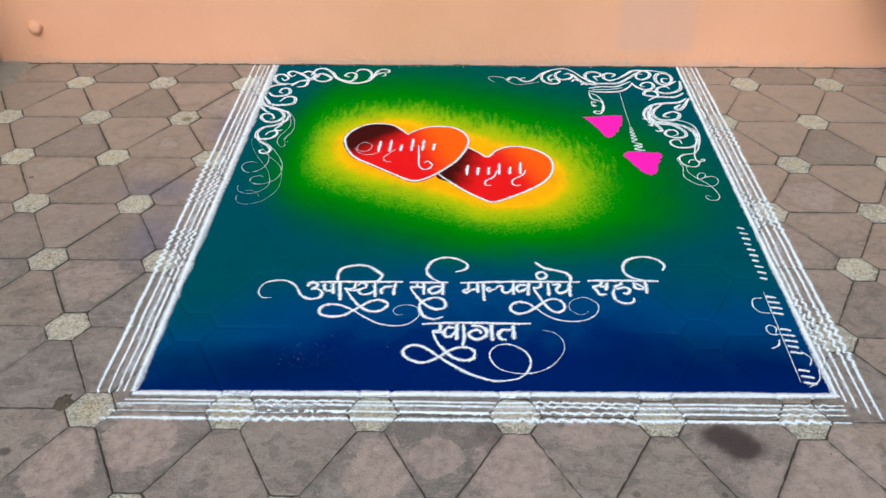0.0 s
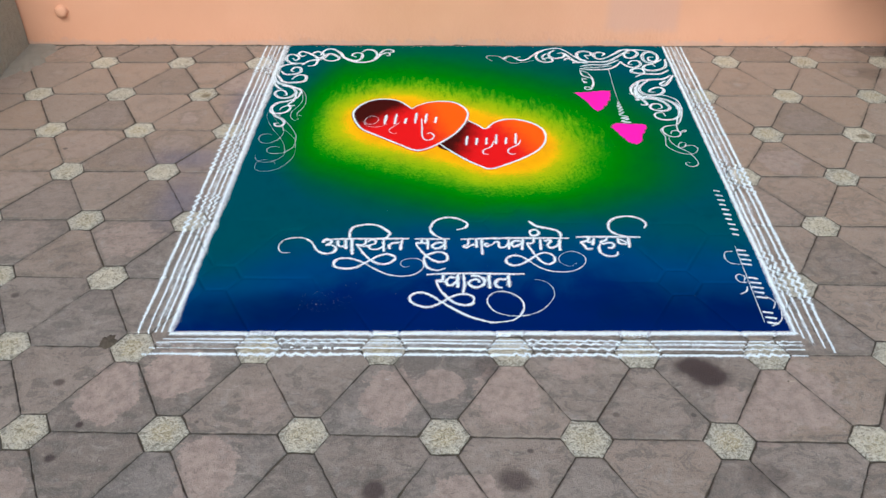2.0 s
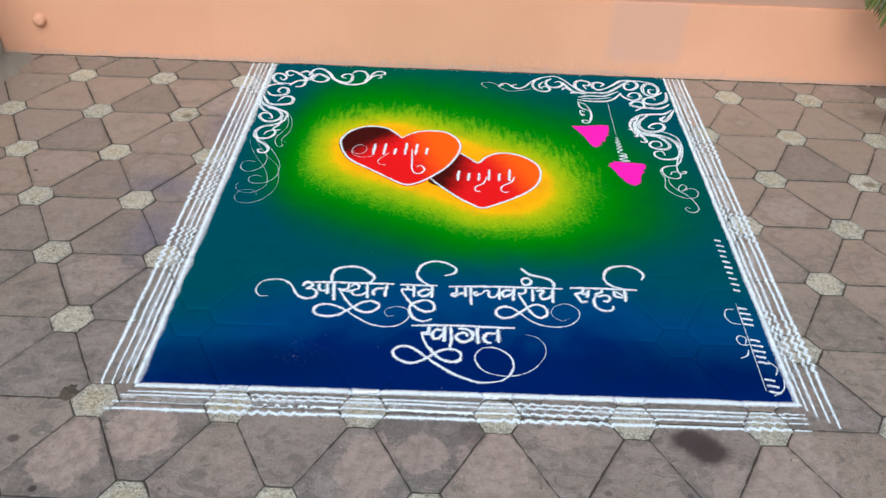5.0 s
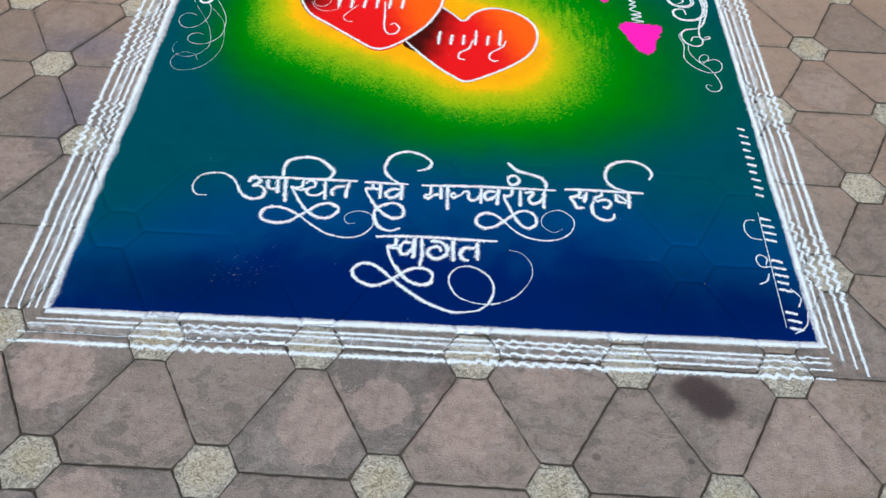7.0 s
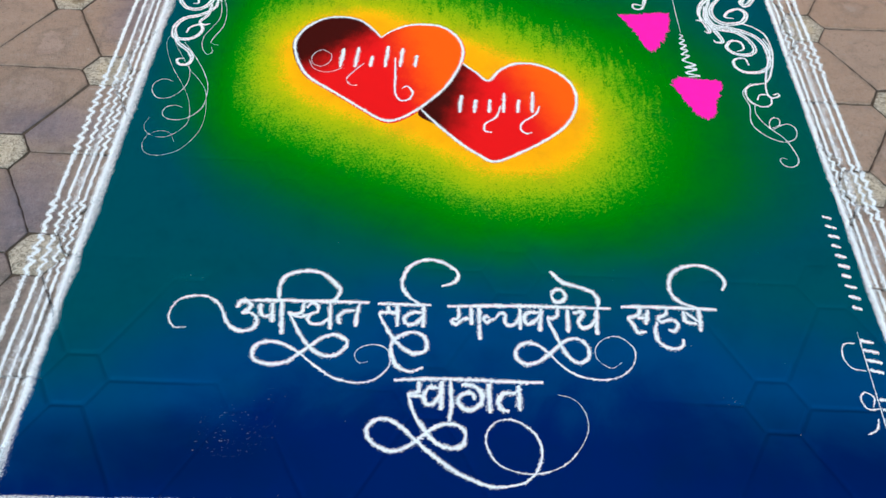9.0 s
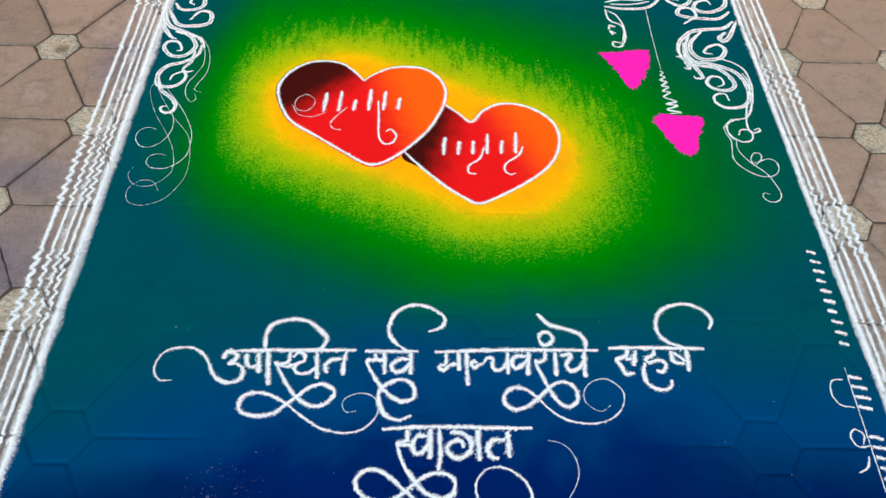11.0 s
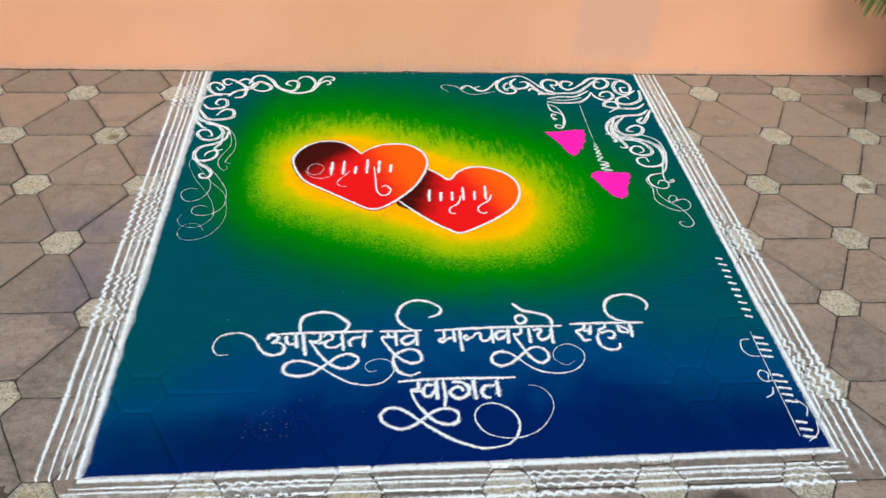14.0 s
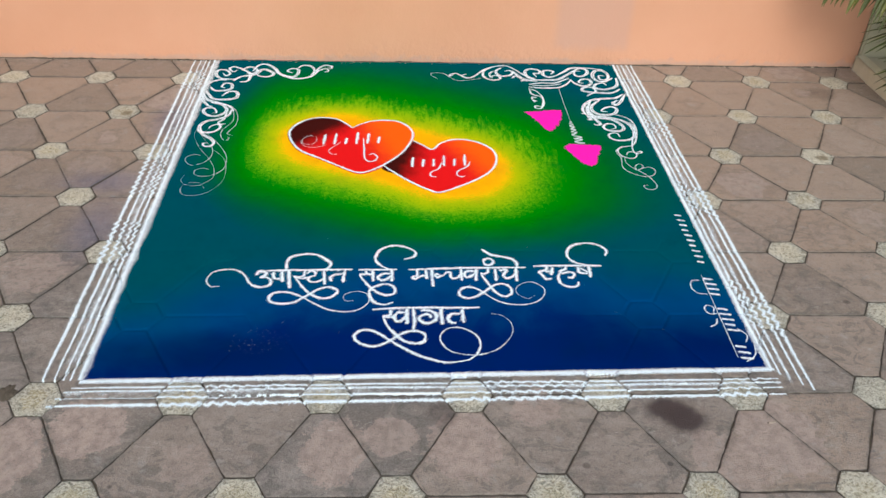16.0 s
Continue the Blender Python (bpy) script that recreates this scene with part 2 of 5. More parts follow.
def plain_rough(name, dark, light, scale, bump, grain=300.0, rough=0.9, deep=0.004):
    n = Nodes(name, rough)
    where = n.place()
    a, b = n.noise(where, scale, 5.0), n.noise(where, grain, 3.0)
    colour = n.mix(n.math("ADD", n.math("MULTIPLY", a, 0.7), n.math("MULTIPLY", b, 0.3)), dark, light)
    n.bump(n.math("ADD", a, n.math("MULTIPLY", b, 0.5)), bump, deep)
    return n.done(colour)


def wall_material():
    n = Nodes("salmon_wall_paint", 0.7)
    where = n.place()
    x, y, z = n.xyz(where)
    cloud, mid, fine = n.noise(where, 3.0, 4.0), n.noise(where, 28.0, 5.0), n.noise(where, 260.0, 2.0)
    colour = n.mix(cloud, (0.655, 0.330, 0.200), (0.735, 0.395, 0.255))
    # a repainted patch, a shade greyer
    patch = n.math("MULTIPLY", n.math("MULTIPLY", n.step(x, 1.32, 1.37), n.math("SUBTRACT", 1.0, n.step(x, 1.60, 1.64))), n.step(n.math("ADD", z, n.math("MULTIPLY", mid, 0.04)), 0.06, 0.11))
    colour = n.mix(n.math("MULTIPLY", patch, 0.55), colour, (0.58, 0.35, 0.275))
    # chalky, chipped paint along the foot
    foot = n.math("SUBTRACT", 1.0, n.step(n.math("ADD", z, n.math("MULTIPLY", mid, -0.06)), -0.022, 0.0))
    colour = n.mix(n.math("MULTIPLY", foot, 0.6), colour, (0.52, 0.36, 0.29))
    chips = n.math("MULTIPLY", n.step(mid, 0.60, 0.68), n.math("SUBTRACT", 1.0, n.step(z, 0.01, 0.09)))
    colour = n.mix(n.math("MULTIPLY", chips, 0.5), colour, (0.62, 0.34, 0.25))
    lumps = n.math("MULTIPLY", n.noise(where, 45.0, 4.0, 0.6), n.math("MULTIPLY_ADD", n.math("SUBTRACT", 1.0, n.step(z, 0.0, 0.11)), 2.6, 0.5))
    n.bump(n.math("ADD", lumps, n.math("MULTIPLY", fine, 0.4)), 0.5, 0.004)
    return n.done(colour)


def field_material():
    """The sprinkled colours: amber round the hearts, yellow-green, green, teal, and blue below."""
    n = Nodes("coloured_rangoli_powder", 1.0)
    n.bsdf.inputs["Specular IOR Level"].default_value = 0.0
    where = n.place()
    x, y, _ = n.xyz(where)
    grain, mid, big = n.noise(where, 300.0, 5.0, 0.8), n.noise(where, 40.0, 4.0, 0.6), n.noise(where, 5.0, 2.0)
    brush = n.noise(n.shift(where, sx=70.0, sy=13.0, sz=1.0, turn=8.0), 1.0, 4.0, 0.65)

    # distance to the line between the two hearts' middles
    ax, ay, bx, by = 0.565, 1.115, 0.915, 0.950
    px, py = n.math("SUBTRACT", x, ax), n.math("SUBTRACT", y, ay)
    span = (bx - ax) ** 2 + (by - ay) ** 2
    t = n.math("ADD", n.math("MULTIPLY", px, (bx - ax) / span), n.math("MULTIPLY", py, (by - ay) / span), clamp=True)
    qx = n.math("SUBTRACT", px, n.math("MULTIPLY", t, bx - ax))
    qy = n.math("SUBTRACT", py, n.math("MULTIPLY", t, by - ay))
    d = n.math("SQRT", n.math("ADD", n.math("MULTIPLY", qx, qx), n.math("MULTIPLY", qy, qy)))
    d = n.math("MULTIPLY", d, n.math("MULTIPLY_ADD", n.step(n.math("MULTIPLY", qy, -1.0), 0.18, 0.5), 0.30, 1.0))
    d = n.math("ADD", d, n.math("MULTIPLY", n.step(n.math("SUBTRACT", 0.42, x), 0.06, 0.36), 0.27))
    speck = n.math("MULTIPLY", n.math("SUBTRACT", grain, 0.5), 0.20)
    soft = n.math("ADD", n.math("ADD", d, n.math("MULTIPLY", n.math("SUBTRACT", big, 0.5), 0.06)), n.math("MULTIPLY", speck, 0.8))
    upper = n.step(n.math("ADD", qy, n.math("MULTIPLY", qx, 0.3)), 0.02, 0.22)
    ragged = n.math("MULTIPLY", n.math("SUBTRACT", brush, 0.5), n.math("MULTIPLY_ADD", upper, 0.20, 0.10))
    edge = n.math("ADD", n.math("ADD", soft, ragged), n.math("MULTIPLY", speck, 1.9))
    inner = n.ramp(n.math("MULTIPLY", soft, 1.25), [
        (0.185, (0.95, 0.43, 0.0)), (0.218, (0.90, 0.50, 0.0)), (0.250, (0.44, 0.50, 0.0)), (0.34, (0.17, 0.41, 0.003))])
    outer = n.ramp(n.math("MULTIPLY", soft, 1.25), [
        (0.34, (0.022, 0.260, 0.0)), (0.48, (0.0, 0.180, 0.001)), (0.60, (0.0, 0.125, 0.014)), (0.74, (0.0, 0.086, 0.056)), (0.92, (0.0, 0.070, 0.096))])
    colour = n.mix(n.step(edge, 0.258, 0.300), inner, outer)
    low = n.math("ADD", y, n.math("MULTIPLY", n.math("SUBTRACT", n.noise(where, 4.0, 3.0), 0.5), 0.22))
    low = n.math("ADD", low, n.math("MULTIPLY", n.math("SUBTRACT", grain, 0.5), 0.04))
    side = n.math("MULTIPLY", n.math("ABSOLUTE", n.math("SUBTRACT", x, 0.85)), 0.16)
    side = n.math("ADD", side, n.math("MULTIPLY", n.step(n.math("SUBTRACT", 0.50, x), 0.0, 0.34), 0.11))
    blue = n.math("SUBTRACT", 1.0, n.step(n.math("ADD", low, side), 0.36, 0.62))
    colour = n.mix(blue, colour, (0.001, 0.050, 0.166))
    blotch = n.math("MULTIPLY", n.math("SUBTRACT", n.noise(where, 6.0, 5.0, 0.6, 0.8), 0.5), 0.22)
    navy = n.math("SUBTRACT", 1.0, n.step(n.math("ADD", n.math("ADD", low, blotch), n.math("MULTIPLY", side, 0.9)), 0.20, 0.38))
    colour = n.mix(navy, colour, (0.001, 0.0135, 0.112))
    deep = spot(n, where, 1.36, 0.17, 0.26, 0.08, big, 0.6)
    colour = n.mix(n.math("MULTIPLY", deep, 0.45), colour, (0.001, 0.009, 0.066))
    deep = spot(n, where, 0.28, 0.13, 0.24, 0.06, big, 0.6)
    colour = n.mix(n.math("MULTIPLY", deep, 0.6), colour, (0.001, 0.011, 0.068))
    colour = n.mix(n.math("MULTIPLY", n.step(grain, 0.66, 0.82), 0.05), colour, (0.30, 0.45, 0.5))
    cloud = n.noise(where, 11.0, 5.0, 0.6)
    colour = n.mix(n.math("MULTIPLY", n.step(cloud, 0.45, 0.75), 0.12), colour, (0.0, 0.02, 0.03))
    # scuffs where grains of white were swept about
    flecks = n.step(n.noise(n.shift(where, sx=1.0, sy=2.2, turn=-35.0), 150.0, 3.0, 0.7), 0.63, 0.70)
    for sx, sy, rx, ry in ((0.436, 0.170, 0.055, 0.035), (0.496, 0.238, 0.016, 0.010), (0.299, 0.475, 0.03, 0.008), (1.276, 0.261, 0.02, 0.008), (1.387, 0.344, 0.012, 0.02)):
        colour = n.mix(n.math("MULTIPLY", n.math("MULTIPLY", flecks, spot(n, where, sx, sy, rx, ry, mid, 0.6)), 0.5), colour, (0.55, 0.58, 0.60))
    # white powder strewn over the left and front edges from the border lines
    loose = n.noise(where, 420.0, 4.0, 0.8)
    patchy = n.noise(where, 9.0, 3.0, 0.6)
    for way, reach in ((n.math("SUBTRACT", x, 0.086), 0.028), (n.math("SUBTRACT", y, n.math("MULTIPLY_ADD", x, 0.0145, 0.044)), 0.013), (n.math("SUBTRACT", 1.577, x), 0.016)):
        near = n.math("SUBTRACT", 1.0, n.step(way, 0.0, n.math("MULTIPLY", patchy, reach * 2.0)))
        dust = n.step(n.math("ADD", n.math("MULTIPLY", n.math("SUBTRACT", loose, 0.5), 2.2), near), 0.74, 1.0)
        colour = n.mix(n.math("MULTIPLY", dust, 0.85), colour, (0.80, 0.83, 0.86))
    n.bump(n.math("ADD", grain, mid), 0.35, 0.0015)
    return n.done(colour)


def powder_material(name, colour, shade, cover=1.0):
    """A trickled line of powder: dense in the middle, grainy and open at the edge."""
    n = Nodes(name, 1.0)
    n.bsdf.inputs["Specular IOR Level"].default_value = 0.05
    where = n.place()
    edge = n.node("ShaderNodeAttribute")
    edge.attribute_name = "edge"
    grain, mid = n.noise(where, 330.0, 5.0, 0.85), n.noise(where, 60.0, 3.0)
    e = edge.outputs["Fac"]
    grain = n.math("MULTIPLY_ADD", n.math("SUBTRACT", grain, 0.5), 3.4, 0.42)
    dense = n.math("SUBTRACT", n.math("ADD", grain, n.math("MULTIPLY", mid, 0.5)), n.math("MULTIPLY", e, 1.12 if cover == 1.0 else 1.0))
    alpha = n.math("MULTIPLY", n.step(dense, -0.03, 0.13), cover) if cover == 1.0 else n.math("MULTIPLY", n.math("MULTIPLY", n.step(dense, 0.45, 0.75), n.step(n.noise(where, 20.0, 4.0, 0.6), 0.36, 0.64)), cover)
    n.put(n.bsdf.inputs["Alpha"], alpha)
    n.bump(n.math("ADD", grain, mid), 0.35, 0.0012)
    return n.done(n.mix(mid, shade, colour))


def heart_material(name, cx, cy, dark, bright):
    """Red powder, black rubbed in on one side and orange on the other."""
    n = Nodes(name, 1.0)
    n.bsdf.inputs["Specular IOR Level"].default_value = 0.08
    where = n.place()
    grain, mid = n.noise(where, 520.0, 2.0), n.noise(where, 30.0, 3.0)
    x, y, _ = n.xyz(where)
    rough = n.math("ADD", n.math("MULTIPLY", n.math("SUBTRACT", grain, 0.5), 0.07), n.math("MULTIPLY", n.math("SUBTRACT", mid, 0.5), 0.05))
    u = n.math("ADD", n.math("ADD", n.math("MULTIPLY", n.math("SUBTRACT", x, cx), bright[0]), n.math("MULTIPLY", n.math("SUBTRACT", y, cy), bright[1])), rough)
    v = n.math("ADD", n.math("ADD", n.math("MULTIPLY", n.math("SUBTRACT", x, cx), dark[0]), n.math("MULTIPLY", n.math("SUBTRACT", y, cy), dark[1])), rough)
    colour = n.mix(n.step(u, 0.03, 0.16), (0.74, 0.006, 0.008), (0.98, 0.115, 0.001))
    colour = n.mix(n.math("MULTIPLY", n.step(v, 0.05, 0.16), 0.96), colour, (0.014, 0.003, 0.002))
    n.bump(n.math("ADD", grain, mid), 0.3, 0.0015)
    return n.done(colour)


def leaf_material():
    n = Nodes("palm_leaf", 0.45)
    n.bsdf.inputs["Specular IOR Level"].default_value = 0.4
    isle = n.node("ShaderNodeNewGeometry").outputs["Random Per Island"]
    where = n.place()
    fibre = n.noise(n.shift(where, sx=30, sy=30, sz=30), 8.0, 3.0)
    colour = n.mix(isle, (0.045, 0.062, 0.008), (0.14, 0.15, 0.022))
    colour = n.mix(n.math("MULTIPLY", n.step(fibre, 0.55, 0.7), 0.4), colour, (0.20, 0.16, 0.05))
    n.bump(fibre, 0.2, 0.002)
    return n.done(colour)


paver_stone, pale_hexagon = paver_material(), hexagon_material()
salmon_paint, coloured_powder = wall_material(), field_material()
white_powder = powder_material("white_rangoli_powder", (0.86, 0.925, 0.965), (0.77, 0.85, 0.91))
white_dust = powder_material("thin_white_powder_dust", (0.88, 0.90, 0.92), (0.78, 0.81, 0.85), 0.72)
pink_powder = powder_material("pink_rangoli_powder", (1.0, 0.016, 0.50), (0.92, 0.012, 0.43))
heart_powder_a = heart_material("red_powder_black_to_orange", 0.60, 1.08, (-0.75, 0.75), (1.0, 0.35))
heart_powder_b = heart_material("red_powder_black_to_orange_small", 0.90, 0.93, (-1.0, 0.25), (0.95, 0.45))
joint_sand = plain_rough("joint_dirt", (0.020, 0.016, 0.012), (0.170, 0.138, 0.104), 60.0, 0.8)
grey_plaster = plain_rough("rough_grey_plaster", (0.30, 0.285, 0.225), (0.48, 0.455, 0.365), 60.0, 1.0, 150.0, 0.9, 0.014)
taupe_paint = plain_rough("dusty_taupe_paint", (0.42, 0.25, 0.18), (0.49, 0.30, 0.22), 8.0, 0.2)
cream_plaster = plain_rough("pale_cream_plaster", (0.46, 0.42, 0.285), (0.64, 0.575, 0.41), 25.0, 0.6)
kerb_paint = plain_rough("worn_cream_kerb_paint", (0.54, 0.48, 0.32), (0.80, 0.73, 0.53), 30.0, 0.6)
mortar = plain_rough("smeared_cement_mortar", (0.20, 0.18, 0.15), (0.33, 0.30, 0.25), 30.0, 0.6)
soil = plain_rough("dry_soil", (0.10, 0.075, 0.05), (0.20, 0.15, 0.10), 40.0, 1.0)
crumb_mix = plain_rough("mortar_crumbs", (0.03, 0.022, 0.016), (0.75, 0.62, 0.5), 55.0, 0.6)
palm_leaf = leaf_material()
palm_stalk = plain_rough("palm_stalk", (0.10, 0.11, 0.03), (0.22, 0.19, 0.07), 50.0, 0.4, 200.0, 0.6)


# ---- building helpers ----
def part(name, bm, material, parent=None, label=""):
    mesh = bpy.data.meshes.new(name)
    bm.to_mesh(mesh)
    bm.free()
    mesh.materials.append(material)
    ob = new(name, mesh)
    ob.parent = parent
    return tagged(ob, label)


def thing(name, label, category, place=(0, 0, 0), kind="", group=""):
    ob = new(name)
    ob.empty_display_size = 0.1
    ob.location = place
    return tagged(ob, label, category, group, kind)


def block(bm, x0, x1, y0, y1, z0, z1, bevel=0.0, cuts=0, rough=0.0):
    made = bmesh.ops.create_cube(bm, size=1.0, matrix=Matrix.Translation(((x0 + x1) / 2, (y0 + y1) / 2, (z0 + z1) / 2)) @ Matrix.Diagonal((x1 - x0, y1 - y0, z1 - z0, 1)))
    edges = list({e for v in made["verts"] for e in v.link_edges})
    if cuts:
        bmesh.ops.subdivide_edges(bm, edges=edges, cuts=cuts, use_grid_fill=True)
    if bevel:
        sharp = [e for e in bm.edges if len(e.link_faces) == 2 and e.calc_face_angle(0) > 0.8]
        bmesh.ops.bevel(bm, geom=sharp, offset=bevel, segments=2, affect="EDGES")
    if rough:
        for v in bm.verts:
            v.co += rough * Vector((noise.noise(v.co * 9), noise.noise(v.co * 9 + Vector((7, 0, 0))), noise.noise(v.co * 9 + Vector((0, 7, 0)))))
    return bm


def inset(poly, d):
    """A convex polygon, counter-clockwise, with every side moved inwards by d."""
    out, count = [], len(poly)
    for i in range(count):
        p, q, r = (Vector(poly[(i + k - 1) % count]) for k in range(3))
        a, b = (q - p).normalized(), (r - q).normalized()
        na, nb = Vector((-a.y, a.x)), Vector((-b.y, b.x))
        s = na + nb
        out.append(q + s * (2 * d / max(s.length_squared, 1e-6)))
    return out


def clip(poly, fence):
    """A convex polygon cut by another one, both counter-clockwise."""
    for i in range(len(fence)):
        a, b = Vector(fence[i]), Vector(fence[(i + 1) % len(fence)])
        side = lambda p: (b - a).cross(Vector(p) - a)
        out = []
        for j in range(len(poly)):
            p, q = Vector(poly[j]), Vector(poly[(j + 1) % len(poly)])
            sp, sq = side(p), side(q)
            if sp >= 0:
                out.append(p)
            if (sp > 0 > sq) or (sp < 0 < sq):
                out.append(p.lerp(q, sp / (sp - sq)))
        poly = out
        if len(poly) < 3:
            return []
    return poly


def slab(bm, outline, rings):
    """A flat piece: the outline inset and lowered ring by ring, from the top down; the top is closed."""
    rows = [[bm.verts.new((p.x, p.y, z)) for p in inset(outline, d)] for d, z in rings]
    bm.faces.new(rows[0])
    for up, down in zip(rows, rows[1:]):
        for i in range(len(up)):
            j = (i + 1) % len(up)
            bm.faces.new((up[i], down[i], down[j], up[j]))


def stretch(x, y):
    """How far the paving runs past its even pattern towards the wall, more on the right than on the left."""
    right = np.clip((x + 0.3) / 2.1, 0, 1)
    return (1 - right) * np.interp(y, (0.52, 1.04, 1.30, 1.56, 1.82), (0, 0.008, 0.013, 0.021, 0.029)) + right * np.interp(y, (1.04, 1.30, 1.56, 1.82), (0, 0.016, 0.042, 0.066))


def settle(x, y):
    """Where a point of the even pattern really lies: drawn in at the sides, run on towards the wall."""
    return x + (0.0095 - 0.0098 * x) * np.where(x < 0.9, np.clip((1.0 - y) / 0.6, 0, 1), 1.0), y - 0.004 - 0.0045 * np.clip(x - 0.7, 0, 1.3) * np.clip((1.2 - y) / 0.5, 0, 1) + stretch(x, y)


def lattice(i, k):
    return Vector(((i + (0.5 if k % 2 else 0.0)) * L, k * ROW))


def spoke(turn):
    return Vector((HEX * math.cos(radians(turn)), HEX * math.sin(radians(turn))))


def cut_triangle():
    """The large paver that points away from the camera, about its own middle."""
    a, b, c = Vector((0, 0)), Vector((L, 0)), Vector((L / 2, ROW))
    m = (a + b + c) / 3
    return [p - m for p in (a + spoke(0), b + spoke(180), b + spoke(120), c + spoke(-60), c + spoke(-120), a + spoke(60))]


TRIANGLE = cut_triangle()
HEXAGON = [spoke(60 * k) for k in range(6)]


def laid_pieces(i0, i1, k0, k1):
    """Every paver of the pattern: its kind, place and turn."""
    for k in range(k0, k1):
        for i in range(i0, i1):
            p = lattice(i, k)
            yield "hexagon", p, 0
            yield "paver", p + Vector((L / 2, ROW / 3)), 0
            yield "paver", p + Vector((0, ROW * 2 / 3)), 180


def outline_of(kind, p, turn):
    sign = -1 if turn else 1
    return [p + q * sign for q in (TRIANGLE if kind == "paver" else HEXAGON)]


def smooth(points, step=0.22):
    """The pen's way through the points, in cm, evenly smooth."""
    p = [Vector(q) for q in points]
    p = [2 * p[0] - p[1]] + p + [2 * p[-1] - p[-2]]
    out = []
    for a, b, c, d in zip(p, p[1:], p[2:], p[3:]):
        n = max(1, int((c - b).length / step))
        for s in range(n):
            t = s / n
            out.append(0.5 * ((2 * b) + (c - a) * t + (2 * a - 5 * b + 4 * c - d) * t * t + (3 * b - a - 3 * c + d) * t ** 3))
    return out + [p[-2]]


lift = [0.0]


def ribbon(way, width, z, verts, faces, edges, taper=True, fade=0.0):
    """A low ridge of trickled powder along a way in metres."""
    lift[0] = (lift[0] + 0.00007) % 0.0006
    z += lift[0]
    start, count = len(verts), len(way)
    thin = max(0.0, 0.38 - width * 90)
    seed = random.uniform(0, 50)
    for i, p in enumerate(way):
        d = (way[min(i + 1, count - 1)] - way[max(i - 1, 0)])
        d = d.normalized() if d.length > 1e-9 else Vector((1, 0))
        side = Vector((-d.y, d.x))
        end = min(i, count - 1 - i) / max(1.0, 0.12 * count)
        w = width / 2 * (min(1.0, 0.62 + 0.38 * end) if taper else 1.0)
        w *= 1 - fade * i / count
        w *= 0.97 + 0.16 * noise.noise((p.x * 60, p.y * 60, seed)) + 0.14 * noise.noise((p.x * 240, p.y * 240, seed))
        ragged = min(0.0014, 0.22 * width)
        for across, up, e in ((-1.75, 0.0, 1.0), (-0.60, 0.6, 0.46), (0, 1.0, 0.0), (0.60, 0.6, 0.46), (1.75, 0.0, 1.0)):
            q = p + side * (w * across + (random.uniform(-1, 1) * ragged if e == 1.0 else 0.0))
            verts.append((q.x, q.y, z + up * min(0.0008, width * 0.08)))
            edges.append(min(1.0, e + thin + 0.35 * fade * i / count))
    for i in range(count - 1):
        for s in range(4):
            a = start + i * 5 + s
            faces.append((a, a + 5, a + 6, a + 1))


def flat_mesh(name, verts, faces, edges, material, parent, label=""):
    mesh = bpy.data.meshes.new(name)
    mesh.from_pydata(verts, [], faces)
    mesh.attributes.new("edge", "FLOAT", "POINT").data.foreach_set("value", edges)
    mesh.materials.append(material)
    mesh.update()
    ob = new(name, mesh)
    ob.parent = parent
    return tagged(ob, label)


POWDER_TOP = 0.0016


def pen_part(name, strokes, material, parent, label="", raised=0.0):
    """Strokes of one letter, line or scroll: width in mm, way in cm."""
    if isinstance(label, float):
        label, raised = "", label
    verts, faces, edges = [], [], []
    for width, points, *fade in strokes:
        way = [Vector((p.x / 100, p.y / 100)) for p in smooth(points)]
        width *= 0.76 if width < 5 else 1.06
        if name == "scroll" and width >= 6:
            sides = []
            for i, p in enumerate(way):
                d = way[min(i + 1, len(way) - 1)] - way[max(i - 1, 0)]
                sides.append(Vector((-d.y, d.x)).normalized() if d.length > 1e-9 else Vector((0, 1)))
            for off in (-0.36, 0.40):
                gather = [math.sin(math.pi * (0.12 + 0.88 * i / len(way))) for i in range(len(way))]
                ribbon([p + s * (off * g * width / 1000) for p, s, g in zip(way, sides, gather)], width * 0.66 / 1000, POWDER_TOP + raised, verts, faces, edges)
            continue
        ribbon(way, width / 1000, POWDER_TOP + raised, verts, faces, edges, taper=width < 20, fade=fade[0] if fade else 0.0)
    return flat_mesh(name, verts, faces, edges, material, parent, label)


def shape_part(name, points, material, parent, z, fray, label):
    """A filled figure of powder with a thin sloping rim; fray: mm by which its edge is uneven."""
    way = smooth(list(points) + [points[0]], 0.2 if fray else 0.5)[:-1]
    middle = sum(way, Vector((0, 0))) / len(way)
    verts, faces, edges = [(middle.x / 100, middle.y / 100, z)], [], [0.0]
    rings = ((0.55, 0.0, 0.0), (0.965, 0.0, 0.0), (1.0, 0.0004, 0.25), (1.03, 0.0010, 0.5)) if not fray else ((0.55, 0.0, 0.0), (0.92, 0.0, 0.0), (1.0, 0.0002, 0.55), (1.09, 0.0006, 1.0))
    count = len(way)
    for r, down, e in rings:
        for i, p in enumerate(way):
            q = middle + (p - middle) * r
            if fray and r >= 1.0:
                q += (p - middle).normalized() * (0.1 * fray * (1.3 * noise.noise((p.x * 1.7, p.y * 1.7, 3.1)) + 1.6 * noise.noise((p.x * 7.0, p.y * 7.0, 1.1))))
            verts.append((q.x / 100, q.y / 100, z - down))
            edges.append(e)
    for i in range(count):
        j = (i + 1) % count
        faces.append((0, 1 + i, 1 + j))
        for r in range(len(rings) - 1):
            a, b = 1 + r * count, 1 + (r + 1) * count
            faces.append((a + i, b + i, b + j, a + j))
    return flat_mesh(name, verts, faces, edges, material, parent, label)


